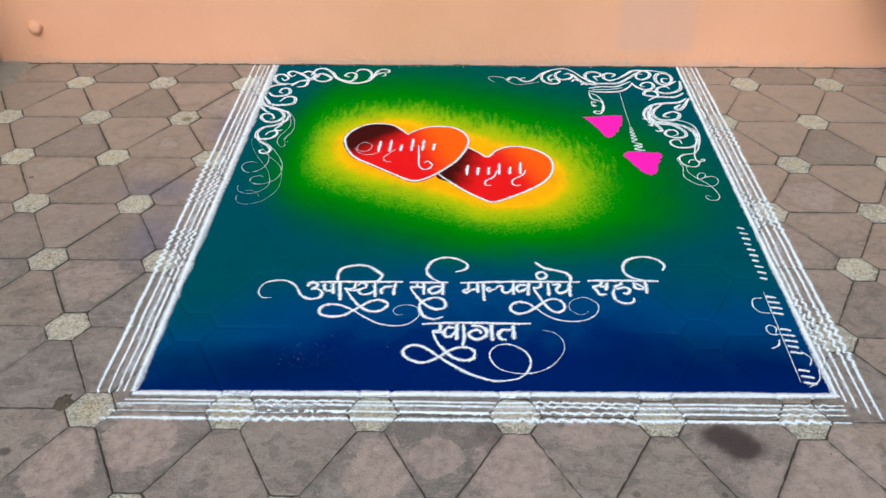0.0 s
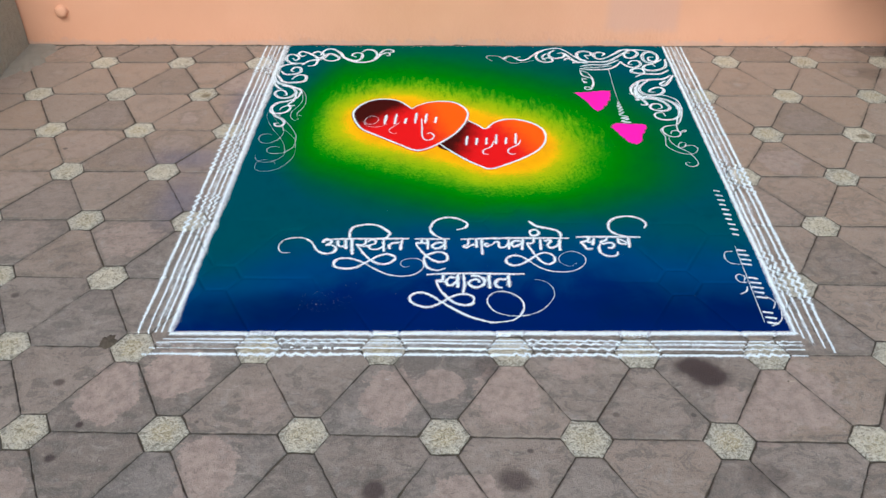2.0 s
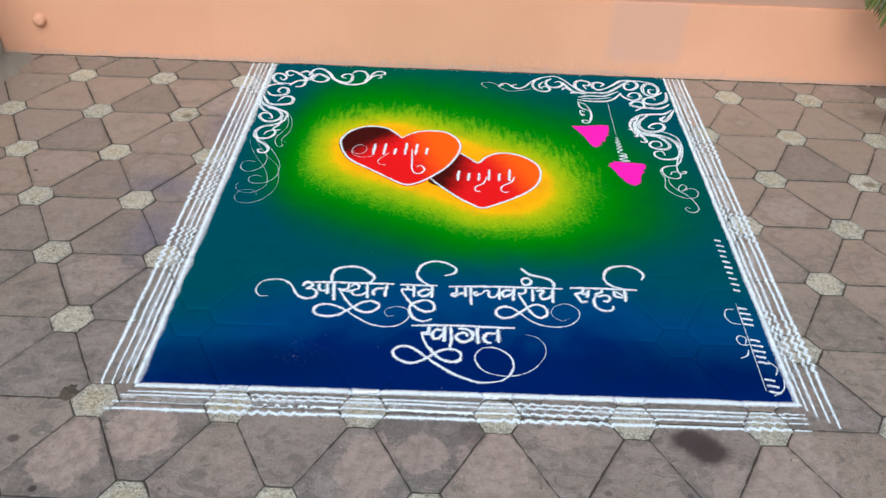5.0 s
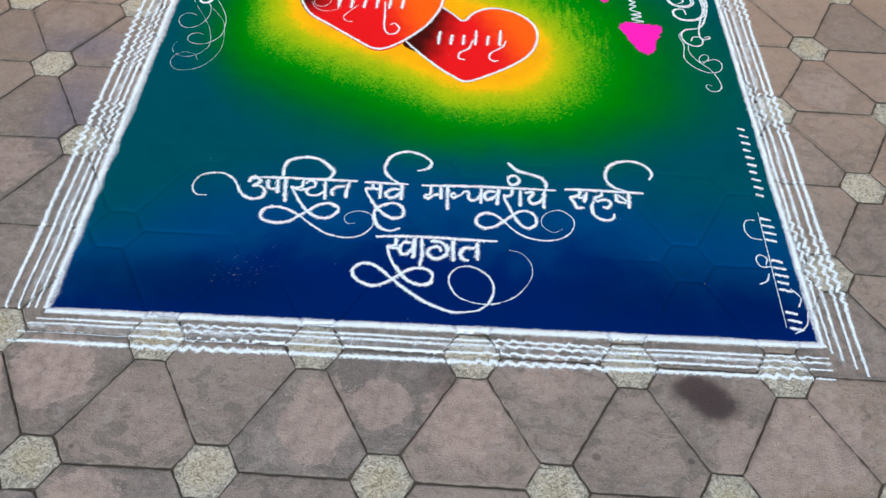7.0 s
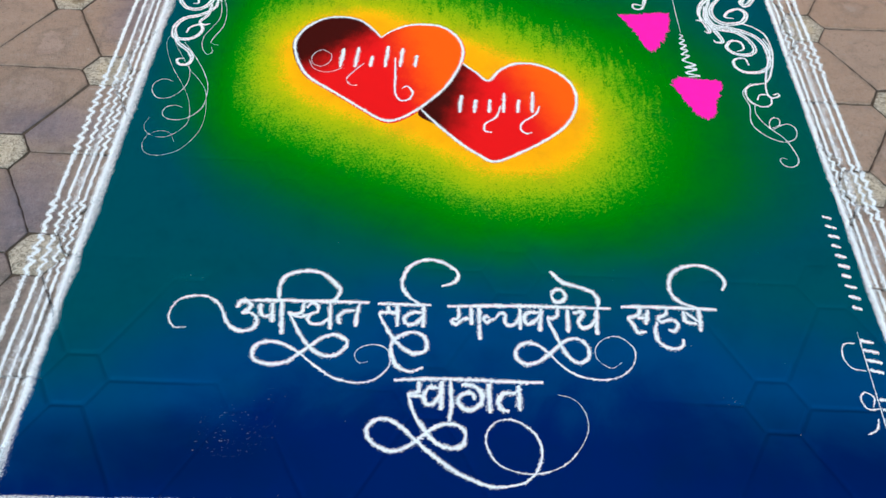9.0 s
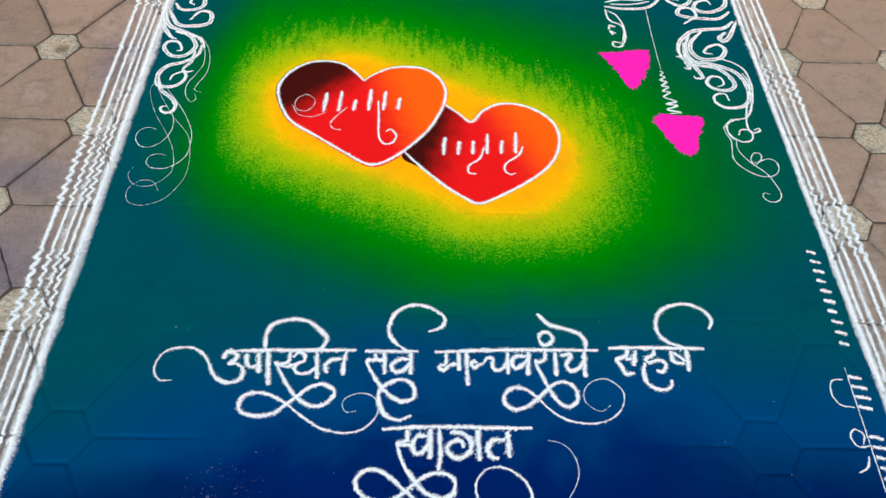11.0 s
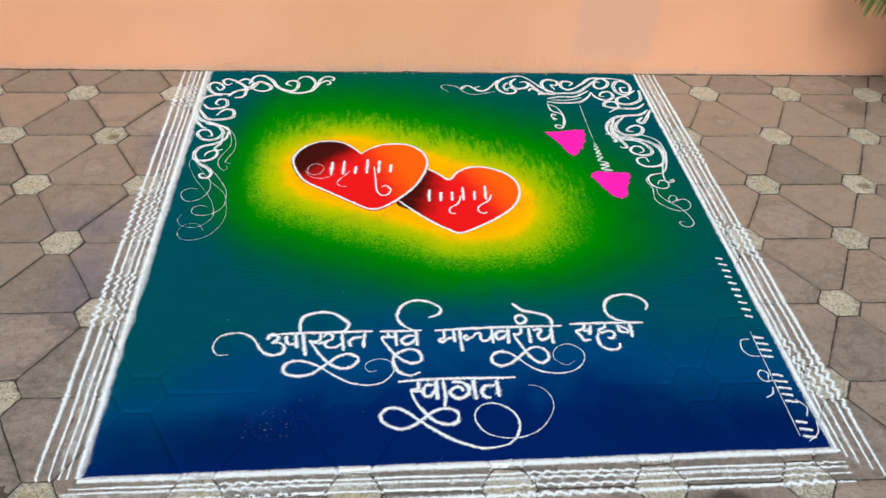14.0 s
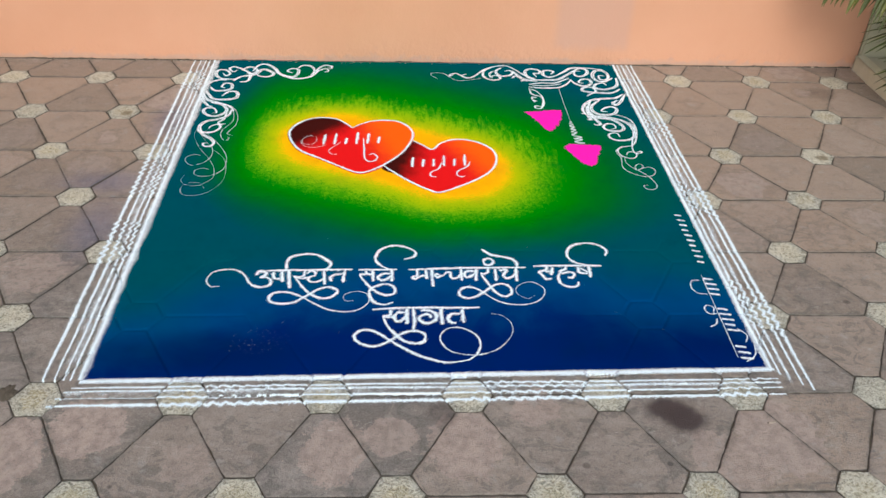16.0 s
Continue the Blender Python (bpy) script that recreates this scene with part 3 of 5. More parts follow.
# ---- ground: one sheet out to the horizon, at the depth of the joints ----
bm = bmesh.new()
bmesh.ops.create_grid(bm, x_segments=2, y_segments=2, size=400.0)
ground = part("ground", bm, joint_sand, None, "dark dirt bed between and beyond the pavers")
ground.location.z = -0.0046
tagged(ground, category="ground", kind="structure")

# ---- walls ----
bm = block(bmesh.new(), -4.0, 2.526, WALL_Y, WALL_Y + 0.20, -0.05, 0.296, 0.004)
wall = part("wall_north", bm, salmon_paint, None, "salmon pink painted wall foot, chipped and dirty below")
tagged(wall, category="wall", kind="structure")
bm = block(bmesh.new(), -4.0, 2.526, WALL_Y + 0.012, WALL_Y + 0.20, 0.297, 2.2)
wall = part("wall_north_upper", bm, taupe_paint, None, "duller upper wall set back above the pink foot")
tagged(wall, category="wall", kind="structure")

bm = bmesh.new()
block(bm, LEFT_X - 0.22, LEFT_X, -3.6, WALL_Y - 0.002, -0.05, 0.50, 0.012, 24, 0.004)
wall = part("wall_west", bm, grey_plaster, None, "grey rough-plastered side wall meeting the pink wall")
tagged(wall, category="wall", kind="structure")

bm = block(bmesh.new(), 2.529, 4.2, WALL_Y - 0.006, WALL_Y + 0.20, -0.05, 2.2, 0.008)
wall = part("wall_east", bm, cream_plaster, None, "pale cream plastered wall behind the planting bed")
tagged(wall, category="wall", kind="structure")

# ---- painted-over pipe stub in the pink wall ----
bm = bmesh.new()
profile = [(0.0, 0.024), (0.010, 0.024), (0.019, 0.020), (0.024, 0.012), (0.026, 0.0)]
rows = []
for r, out in reversed(profile):
    rows.append([bm.verts.new((r * math.cos(a) * (1 + 0.06 * math.sin(3 * a)), -out, r * math.sin(a))) for a in [2 * math.pi * s / 20 for s in range(20)]] if r else [bm.verts.new((0, -out, 0))])
for up, down in zip(rows, rows[1:]):
    for s in range(20):
        t = (s + 1) % 20
        bm.faces.new((up[s], up[t], down[t], down[s]) if len(down) > 1 else (up[s], up[t], down[0]))
bmesh.ops.recalc_face_normals(bm, faces=bm.faces)
for v in bm.verts:
    v.co += 0.0035 * noise.noise_vector(v.co * 70)
for f in bm.faces:
    f.smooth = True
stub = part("pipe_stub", bm, salmon_paint, None, "rounded pipe stub painted over with the wall's salmon pink")
stub.location = (-0.79, WALL_Y, 0.142)
tagged(stub, category="pipe stub")

# ---- planting bed with its kerb and palm ----
bed = thing("planting_bed", "low cream concrete kerb holding dry soil, against the wall", "planter", (RIGHT_X, 0.6, 0))
bm = block(bmesh.new(), 0.0, 0.040, -4.2, WALL_Y - 0.6 - 0.010, -0.02, 0.058, 0.008, 34, 0.006)
part("kerb", bm, kerb_paint, bed, "chipped cream concrete kerb")
bm = block(bmesh.new(), 0.041, 0.26, -4.2, WALL_Y - 0.6 - 0.012, -0.02, 0.052, 0.004, 34, 0.007)
part("ledge", bm, cream_plaster, bed, "rough cement ledge inside the kerb")
bm = bmesh.new()
bmesh.ops.create_grid(bm, x_segments=30, y_segments=40, size=0.5, matrix=Matrix.Translation((0.70, -1.54, 0.040)) @ Matrix.Diagonal((0.88, 5.32, 1, 1)))
for v in bm.verts:
    v.co.z += 0.014 * noise.noise(v.co * 9) + 0.008 * noise.noise(v.co * 31)
part("soil", bm, soil, bed, "dry brown soil")


def palm_frond(length, rise, droop, leaflet, pairs):
    """One feathered frond along +x: a thin midrib and two rows of narrow folded leaflets."""
    bm = bmesh.new()

    def rib(t):
        return Vector((length * t * (1 - 0.12 * t * t), 0, rise * math.sin(t * 1.7) * length - droop * t * t * length))

    last = None
    for s in range(17):
        t = s / 16
        c, w = rib(t), 0.006 * (1 - 0.8 * t) + 0.001
        ring = [bm.verts.new(c + Vector((0, w * math.cos(a), w * math.sin(a)))) for a in (0.5, 2.6, 4.7)]
        if last:
            for a in range(3):
                b = (a + 1) % 3
                bm.faces.new((last[a], last[b], ring[b], ring[a]))
        last = ring
    for s in range(pairs):
        t = 0.16 + 0.84 * s / (pairs - 1)
        c = rib(t)
        ahead = (rib(min(1, t + 0.02)) - rib(t - 0.02)).normalized()
        size = leaflet * math.sin(math.pi * (0.22 + 0.70 * t)) * random.uniform(0.85, 1.1)
        for side in (-1, 1):
            out = (ahead * random.uniform(0.55, 0.8) + Vector((0, side, 0)) + Vector((0, 0, random.uniform(-1.1, -0.6)))).normalized()
            across = out.cross(Vector((0, 0, 1))).normalized()
            rows, steps = [], 7
            for k in range(steps):
                u = k / (steps - 1)
                p = c + out * (size * u) + Vector((0, 0, -size * (0.10 + 0.35 * random.random() * 0.3 + 0.35) * u * u))
                w = 0.0085 * (math.sin(math.pi * min(1, 0.18 + 0.82 * u)) ** 0.7) + 0.0006
                rows.append([bm.verts.new(p - across * w + Vector((0, 0, w * 0.5))), bm.verts.new(p), bm.verts.new(p + across * w + Vector((0, 0, w * 0.5)))])
            for a, b in zip(rows, rows[1:]):
                for k in range(2):
                    bm.faces.new((a[k], a[k + 1], b[k + 1], b[k]))
    return bm


def palm_fan(stalk_from, hub, heading, spread, tilt, count, length, droop):
    """One fan leaf: a stalk to its hub and narrow pleated blades spread about it."""
    bm = bmesh.new()
    a, b, last = Vector(stalk_from), Vector(hub), None
    for s in range(7):
        t = s / 6
        c = a.lerp(b, t) + Vector((0, 0, 0.09 * math.sin(math.pi * t)))
        ring = [bm.verts.new(c + Vector((0.0045 * math.cos(k * 1.57), 0.0045 * math.sin(k * 1.57), 0.0045 * math.cos(k * 1.57 + 0.8)))) for k in range(4)]
        if last:
            for k in range(4):
                bm.faces.new((last[k], last[(k + 1) % 4], ring[(k + 1) % 4], ring[k]))
        last = ring
    for s in range(count):
        f = s / (count - 1) * 2 - 1
        turn = radians(heading + spread * f + random.uniform(-5, 5))
        up = radians(tilt + random.uniform(-16, 16))
        out = Vector((math.cos(turn) * math.cos(up), math.sin(turn) * math.cos(up), math.sin(up)))
        across = out.cross(Vector((0, 0, 1))).normalized()
        size, sag = length * (1 - 0.22 * f * f) * random.uniform(0.8, 1.08), droop * random.uniform(0.6, 1.4)
        rows, steps = [], 8
        for k in range(steps):
            u = k / (steps - 1)
            p = b + out * (size * u) + Vector((0, 0, -size * sag * u * u))
            w = 0.0078 * math.sin(math.pi * min(1.0, 0.12 + 0.86 * u)) ** 0.8 + 0.0005
            rows.append([bm.verts.new(p - across * w), bm.verts.new(p - Vector((0, 0, w * 0.6))), bm.verts.new(p + across * w)])
        for c, d in zip(rows, rows[1:]):
            for k in range(2):
                bm.faces.new((c[k], c[k + 1], d[k + 1], d[k]))
    return bm


palm = thing("palm", "green fan palm leaning out of the planting bed over its kerb", "plant", (2.98, 1.36, 0.045))
bm = bmesh.new()
last = None
for s in range(9):
    t = s / 8
    ring = [bm.verts.new(((0.045 - 0.018 * t) * math.cos(a) * (1.12 if s % 2 else 1.0), (0.045 - 0.018 * t) * math.sin(a) * (1.12 if s % 2 else 1.0), 0.66 * t - 0.02)) for a in [2 * math.pi * k / 12 for k in range(12)]]
    if last:
        for k in range(12):
            bm.faces.new((last[k], last[(k + 1) % 12], ring[(k + 1) % 12], ring[k]))
    last = ring
bm.faces.new(last)
part("trunk", bm, palm_stalk, palm, "ringed short palm trunk")
LOW_FANS = [  # hub from the trunk's foot, heading, half spread, tilt, blades, length, droop
    ((-0.36, 0.10, 0.23), 180, 80, -4, 30, 0.23, 0.30), ((-0.36, 0.00, 0.14), 188, 80, 0, 30, 0.21, 0.32), ((-0.33, -0.16, 0.15), 200, 75, 2, 28, 0.23, 0.35),
    ((-0.30, 0.16, 0.30), 165, 75, 6, 28, 0.24, 0.35), ((-0.26, -0.02, 0.30), 195, 85, 10, 28, 0.26, 0.35), ((-0.10, -0.30, 0.34), 250, 80, 12, 20, 0.26, 0.35), ((0.22, -0.20, 0.36), 320, 85, 12, 20, 0.26, 0.3), ((0.22, 0.12, 0.36), 30, 80, 15, 20, 0.24, 0.3)]
# unseen upper leaves, added only to shade the wall's right end
SHADE_FANS = [
    ((-0.42, 0.18, 0.78), 165, 85, 12, 30, 0.45, 0.12), ((-0.40, -0.10, 0.80), 195, 85, 14, 30, 0.45, 0.12), ((-0.30, 0.05, 1.00), 180, 90, 14, 30, 0.50, 0.12), ((-0.15, 0.25, 0.90), 120, 85, 16, 30, 0.42, 0.15),
    ((-0.25, -0.40, 0.95), 225, 90, 12, 30, 0.50, 0.15), ((-0.35, -0.30, 0.70), 215, 85, 14, 30, 0.40, 0.10), ((0.05, -0.25, 0.85), 270, 90, 16, 26, 0.42, 0.15), ((0.25, 0.10, 0.85), 20, 90, 16, 26, 0.42, 0.15), ((-0.05, 0.0, 1.15), 200, 170, 18, 44, 0.50, 0.2)]
for hub, *shape in LOW_FANS + SHADE_FANS:
    part("frond", palm_fan((0, 0, 0.26 if hub[2] < 0.5 else 0.60), hub, *shape), palm_leaf, palm)
# one long feathered frond reaches out along the wall, its leaflets hanging
frond = part("frond", palm_frond(0.94, 0.20, 0.09, 0.19, 38), palm_leaf, palm)
frond.matrix_basis = pose(0, 0, 0.272, 0, 0, 164)

# ---- smeared mortar in the corner, crumbs along the wall ----
def ground_patch(name, x, y, rx, ry, high, material, label, category, seed):
    """A thin, uneven smear lying over the pavers."""
    bm = bmesh.new()
    rows = []
    for r, h in ((0.0, 1.0), (0.35, 0.9), (0.7, 0.62), (1.0, -0.25)):
        rows.append([])
        for s in range(40):
            a = 2 * math.pi * s / 40
            c = Vector((math.cos(a) * 2.6, math.sin(a) * 2.6, seed))
            wide = 1 + 0.4 * noise.noise(c) + 0.12 * noise.noise(c * 3)
            rows[-1].append(bm.verts.new((rx * r * math.cos(a) * wide, ry * r * math.sin(a) * wide, high * (h + 0.35 * noise.noise((r * 9, a * 2, seed))))))
    for up, down in zip(rows, rows[1:]):
        for s in range(40):
            bm.faces.new((up[s], down[s], down[(s + 1) % 40], up[(s + 1) % 40]))
    ob = part(name, bm, material, None, label)
    ob.location = (x, y, 0.0)
    return tagged(ob, category=category)


ground_patch("mortar_patch", LEFT_X + 0.025, WALL_Y - 0.09, 0.10, 0.22, 0.008, mortar, "smear of grey cement mortar over the pavers in the corner", "mortar", 4.0)
ground_patch("dirt_clot", -0.055, 0.012, 0.018, 0.024, 0.003, joint_sand, "dark clot of dirt filling a chipped joint", "dirt", 11.0)

# dirt packed in the crack along the wall's foot
bm = bmesh.new()
rows, steps = [], 520
for s in range(steps + 1):
    x = LEFT_X + (RIGHT_X - LEFT_X) * s / steps
    deep = max(0.0004, 0.0022 + 0.0085 * noise.noise((x * 7, 3.3, 0)) + 0.0045 * noise.noise((x * 38, 1.1, 0)))
    high = max(0.0002, 0.0006 + 0.0045 * noise.noise((x * 11, 8.2, 0)) + 0.0025 * noise.noise((x * 52, 5.1, 0)))
    rows.append([bm.verts.new((x, WALL_Y - 0.0006, 0.003 + high)), bm.verts.new((x, WALL_Y - 0.5 * deep, 0.003 + 0.7 * high)), bm.verts.new((x, WALL_Y - deep, -0.002))])
for a, b in zip(rows, rows[1:]):
    for k in range(2):
        bm.faces.new((a[k], a[k + 1], b[k + 1], b[k]))
dirt = part("wall_dirt", bm, joint_sand, None, "dark dirt packed in the crack along the wall's foot")
tagged(dirt, category="dirt", kind="stuff")

# a spent match on the pavers
match = thing("matchstick", "short burnt pale wooden matchstick on the pavers", "matchstick", (1.527, -0.095, 0.002))
bm = bmesh.new()
block(bm, -0.009, 0.007, -0.001, 0.001, -0.001, 0.001, 0.0003)
part("stick", bm, crumb_mix, match)
bm = bmesh.new()
bmesh.ops.create_icosphere(bm, subdivisions=1, radius=0.0017, matrix=Matrix.Translation((-0.0095, 0, 0)) @ Matrix.Diagonal((1.5, 1, 1, 1)))
part("head", bm, joint_sand, match, "burnt dark head")
match.rotation_euler = (0, 0, radians(8))


def crumbs(name, count, label, place, material=crumb_mix):
    verts, faces = [], []
    for _ in range(count):
        p, size = place()
        m = Euler((random.uniform(0, 6), random.uniform(0, 6), random.uniform(0, 6))).to_matrix()
        base = len(verts)
        for corner in ((1, 0, 0), (-1, 0, 0), (0, 0.8, 0), (0, -0.8, 0), (0, 0, 0.55), (0, 0, -0.55)):
            verts.append(p + m @ (Vector(corner) * size * random.uniform(0.7, 1.2)))
        for a, b, c in ((0, 2, 4), (2, 1, 4), (1, 3, 4), (3, 0, 4), (2, 0, 5), (1, 2, 5), (3, 1, 5), (0, 3, 5)):
            faces.append((base + a, base + b, base + c))
    mesh = bpy.data.meshes.new(name)
    mesh.from_pydata([tuple(v) for v in verts], [], faces)
    mesh.materials.append(material)
    return tagged(new(name, mesh), label, "debris", "", "stuff")


def by_the_wall():
    x = random.uniform(LEFT_X, RIGHT_X)
    return Vector((x, WALL_Y - abs(random.gauss(0, 0.007)) - 0.003, 0.0005)), random.choice((0.0015, 0.002, 0.003, 0.0045))


def by_the_kerb():
    return Vector((RIGHT_X - abs(random.gauss(0, 0.012)), random.uniform(0.6, WALL_Y), 0.002)), random.uniform(0.002, 0.005)


def anywhere():
    return Vector((random.uniform(LEFT_X, RIGHT_X), random.uniform(-0.9, WALL_Y), 0.001)), random.uniform(0.0008, 0.0022)


crumbs("wall_crumbs", 420, "crumbs of mortar and paint along the wall's foot", by_the_wall)
crumbs("kerb_crumbs", 60, "pale crumbs beside the kerb", by_the_kerb)
crumbs("scattered_grit", 170, "scattered specks of grit on the pavers", anywhere)

# ---- the rangoli: coloured powder strewn over the pavers ----
rangoli = thing("rangoli", "rangoli of coloured powder with two hearts and a white greeting", "rangoli", (0, 0, 0))


def joint_distance(x, y):
    """How far points of the ground are from the nearest joint of the paving."""
    ux, uy = x, y
    for _ in range(3):
        wx, wy = settle(ux, uy)
        ux, uy = ux + x - wx, uy + y - wy
    x, y = ux, uy
    near = np.full(x.shape, 9.0)
    for turn in (0, 60, 120):
        s = -x * math.sin(radians(turn)) + y * math.cos(radians(turn))
        near = np.minimum(near, np.abs(s - ROW * np.round(s / ROW)))
    best = np.full(x.shape, 9.0)
    row = np.round(y / ROW)
    for k in (row - 1, row, row + 1):
        off = np.where(np.mod(k, 2) == 1, 0.5, 0.0)
        cx, cy = (np.round(x / L - off) + off) * L, k * ROW
        span = np.max([np.abs((x - cx) * math.cos(radians(t)) + (y - cy) * math.sin(radians(t))) for t in (30, 90, 150)], axis=0)
        best = np.minimum(best, span)
    apothem = HEX * math.cos(radians(30))
    return np.where(best < apothem, apothem - best, np.minimum(near, best - apothem))


def draped_field():
    """One sheet of powder, sagging a little into the joints beneath."""
    nx, ny = 430, 480
    u, v = np.meshgrid(np.linspace(0, 1, nx), np.linspace(0, 1, ny))
    c = [np.array(q) for q in FIELD]
    x = (1 - v) * ((1 - u) * c[0][0] + u * c[1][0]) + v * ((1 - u) * c[3][0] + u * c[2][0])
    y = (1 - v) * ((1 - u) * c[0][1] + u * c[1][1]) + v * ((1 - u) * c[3][1] + u * c[2][1])
    deep = np.clip((0.55 - y) / 0.3, 0, 1) * 0.75 + 0.25
    gap = joint_distance(x, y)
    # the powder sags into some joints and bridges others
    open_joint = np.clip(0.55 + 0.9 * np.sin(7.1 * x + 2.3 * y) * np.sin(5.3 * y - 3.1 * x + 1.0), 0.12, 1.0)
    z = POWDER_TOP - 0.0042 * deep * open_joint * np.exp(-(gap / 0.0026) ** 2)
    z += np.random.RandomState(4).uniform(-0.00008, 0.00008, z.shape)
    rim = np.minimum(np.minimum(u, 1 - u), v)
    z = np.where(rim <= 0, 0.0, z)
    mesh = bpy.data.meshes.new("powder_field")
    i = np.arange(nx * ny).reshape(ny, nx)
    quads = np.stack([i[:-1, :-1], i[:-1, 1:], i[1:, 1:], i[1:, :-1]], axis=-1).reshape(-1, 4)
    mesh.from_pydata(np.stack([x, y, z], axis=-1).reshape(-1, 3), [], quads)
    mesh.polygons.foreach_set("use_smooth", np.ones(len(mesh.polygons), dtype=bool))
    mesh.materials.append(coloured_powder)
    ob = new("powder_field", mesh)
    ob.parent = rangoli
    return tagged(ob, "matt powder field, amber to green, teal and deep blue")


draped_field()

# grit washed into the open joints
draw = np.random.RandomState(12)
gx, gy = draw.uniform(LEFT_X, RIGHT_X, 60000), draw.uniform(-0.75, WALL_Y, 60000)
lies = (joint_distance(gx, gy) < 0.0032) & ((gx < 0.07) | (gx > 1.60) | (gy < 0.03))
in_joints = iter(list(zip(gx[lies], gy[lies])))
grit_count = int(lies.sum())


def along_joints():
    x, y = next(in_joints)
    return Vector((x, y, -0.0030)), random.uniform(0.0009, 0.0030)


crumbs("joint_grit", grit_count, "earth and grit washed into the joints between pavers", along_joints, joint_sand)


def ripple(s, spans, size):
    """How far a border line swings out at s metres along it."""
    a = sum(max(0.0, min(1.0, (s - lo) / 0.02, (hi - s) / 0.02)) for lo, hi in spans)
    return size * a


def border_line(x0, y0, x1, y1, width, spans, seed, material=None, z=0.0006, swell=0.0044):
    a, b = Vector((x0, y0)), Vector((x1, y1))
    d = b - a
    side = Vector((-d.y, d.x)).normalized()
    way, steps = [], int(d.length / 0.002)
    for i in range(steps + 1):
        s = d.length * i / steps
        saw = math.sin(2 * math.pi * s / 0.027 + seed) + 0.42 * math.sin(4 * math.pi * s / 0.027 + 2 * seed)
        swing = ripple(s, spans, swell) * saw * (0.8 + 0.6 * noise.noise((s * 14, seed, 2))) + 0.0020 * noise.noise((s * 9, seed, 0)) + 0.0007 * noise.noise((s * 60, seed, 5))
        way.append(a + d * (i / steps) + side * swing)
    verts, faces, edges = [], [], []
    ribbon(way, width, z, verts, faces, edges)
    flat = np.array(verts)
    gap = joint_distance(flat[:, 0], flat[:, 1])
    flat[:, 2] -= np.where(gap < 0.0026, 0.0055, 0.0)
    verts = [tuple(v) for v in flat]
    return flat_mesh("border_line" if material is None else "dust_band", verts, faces, edges, material or white_powder, rangoli)


SIDE = [(0.42, 0.62), (0.72, 1.00), (1.42, 1.60)]
for k, (off, width) in enumerate(((0.0, 0.0145), (0.019, 0.0080), (0.034, 0.0076), (0.053, 0.0080), (0.0765, 0.0104))):
    border_line(0.084 - off, 0.045, 0.075 - off * 0.95, WALL_Y - 0.004, width, [] if k == 0 else SIDE, k * 0.25, None, 0.0006 if k else 0.0022)
border_line(0.080, 0.05, 0.070, WALL_Y - 0.004, 0.024, [], 1.0, white_dust, 0.0019)
border_line(0.058, 0.05, 0.052, 0.42, 0.036, [], 1.2, white_dust)
border_line(0.045, 0.05, 0.035, WALL_Y - 0.004, 0.050, [], 1.5, white_dust)
SIDE = [(0.16, 0.36), (0.66, 0.84), (1.12, 1.26)]
for k, (off, width) in enumerate(((0.0, 0.0140), (0.015, 0.0084), (0.032, 0.0084), (0.054, 0.0086), (0.072, 0.0108))):
    border_line(1.582 + off, 0.058 - off * 0.85, 1.576 + off * 0.95, WALL_Y - 0.004, width, [] if k == 0 else SIDE, 2 + k * 0.3, None, 0.0006 if k else 0.0022)
border_line(1.586, 0.05, 1.582, WALL_Y - 0.004, 0.024, [], 3.0, white_dust, 0.0019)
border_line(1.612, 0.02, 1.610, WALL_Y - 0.004, 0.046, [], 3.5, white_dust)
border_line(1.618, 0.55, 1.614, WALL_Y - 0.004, 0.052, [], 3.8, white_dust, 0.0009)
SIDE = [(0.22, 0.47), (0.86, 1.12), (1.40, 1.50)]
for k, (y0, y1, width) in enumerate(((0.0395, 0.0605, 0.0145), (0.0235, 0.0335, 0.0066), (0.0125, 0.0220, 0.0076), (-0.0065, 0.0065, 0.0068), (-0.0290, -0.0125, 0.0110))):
    border_line(0.086 - 0.012 * k, y0, 1.588, y1, width, [] if k == 0 else SIDE, 4 + k * 0.22, None, 0.0006 if k else 0.0022, 0.0024 if k < 4 else 0.0036)
border_line(0.08, 0.036, 1.588, 0.056, 0.024, [], 5.0, white_dust, 0.0019)
border_line(0.05, 0.006, 1.590, 0.020, 0.052, [], 5.5, white_dust)

# a thin line and short bars along the right border
pen_part("thin_line", [(3.5, [(152.6, 41.0), (152.0, 10.0)])], white_powder, rangoli)
for y0, y1, count in ((69.5, 45.0, 10), (40.0, 31.8, 4), (28.0, 18.4, 5), (14.6, 8.8, 3)):
    for k in range(count):
        y = y0 + (y1 - y0) * (k + 0.5) / count
        pen_part("short_bar", [(8 if count == 10 else 7, [(153.2 if count == 10 else 152.6, y + 0.3), (155.4 if k % 3 else 155.0, y - 0.2)])], white_powder, rangoli)

pen_part("curl", [(4.8, [(151.6, 38.6), (149.4, 38.2), (148.6, 35.6), (149.6, 33.4), (151.9, 32.9)])], white_powder, rangoli)
pen_part("curl", [(4.8, [(152.6, 25.6), (150.2, 25.4), (149.4, 27.2), (150.5, 28.6), (151.8, 27.6), (151.2, 25.8)])], white_powder, rangoli)
pen_part("curl", [(4.8, [(151.4, 23.6), (150.6, 21.6), (148.8, 20.6)])], white_powder, rangoli)
pen_part("curl", [(4.4, [(155.0, 20.0), (156.6, 17.6), (155.6, 15.2)])], white_powder, rangoli)
pen_part("curl", [(4.4, [(153.4, 8.6), (156.2, 10.8), (157.2, 14.2)])], white_powder, rangoli)

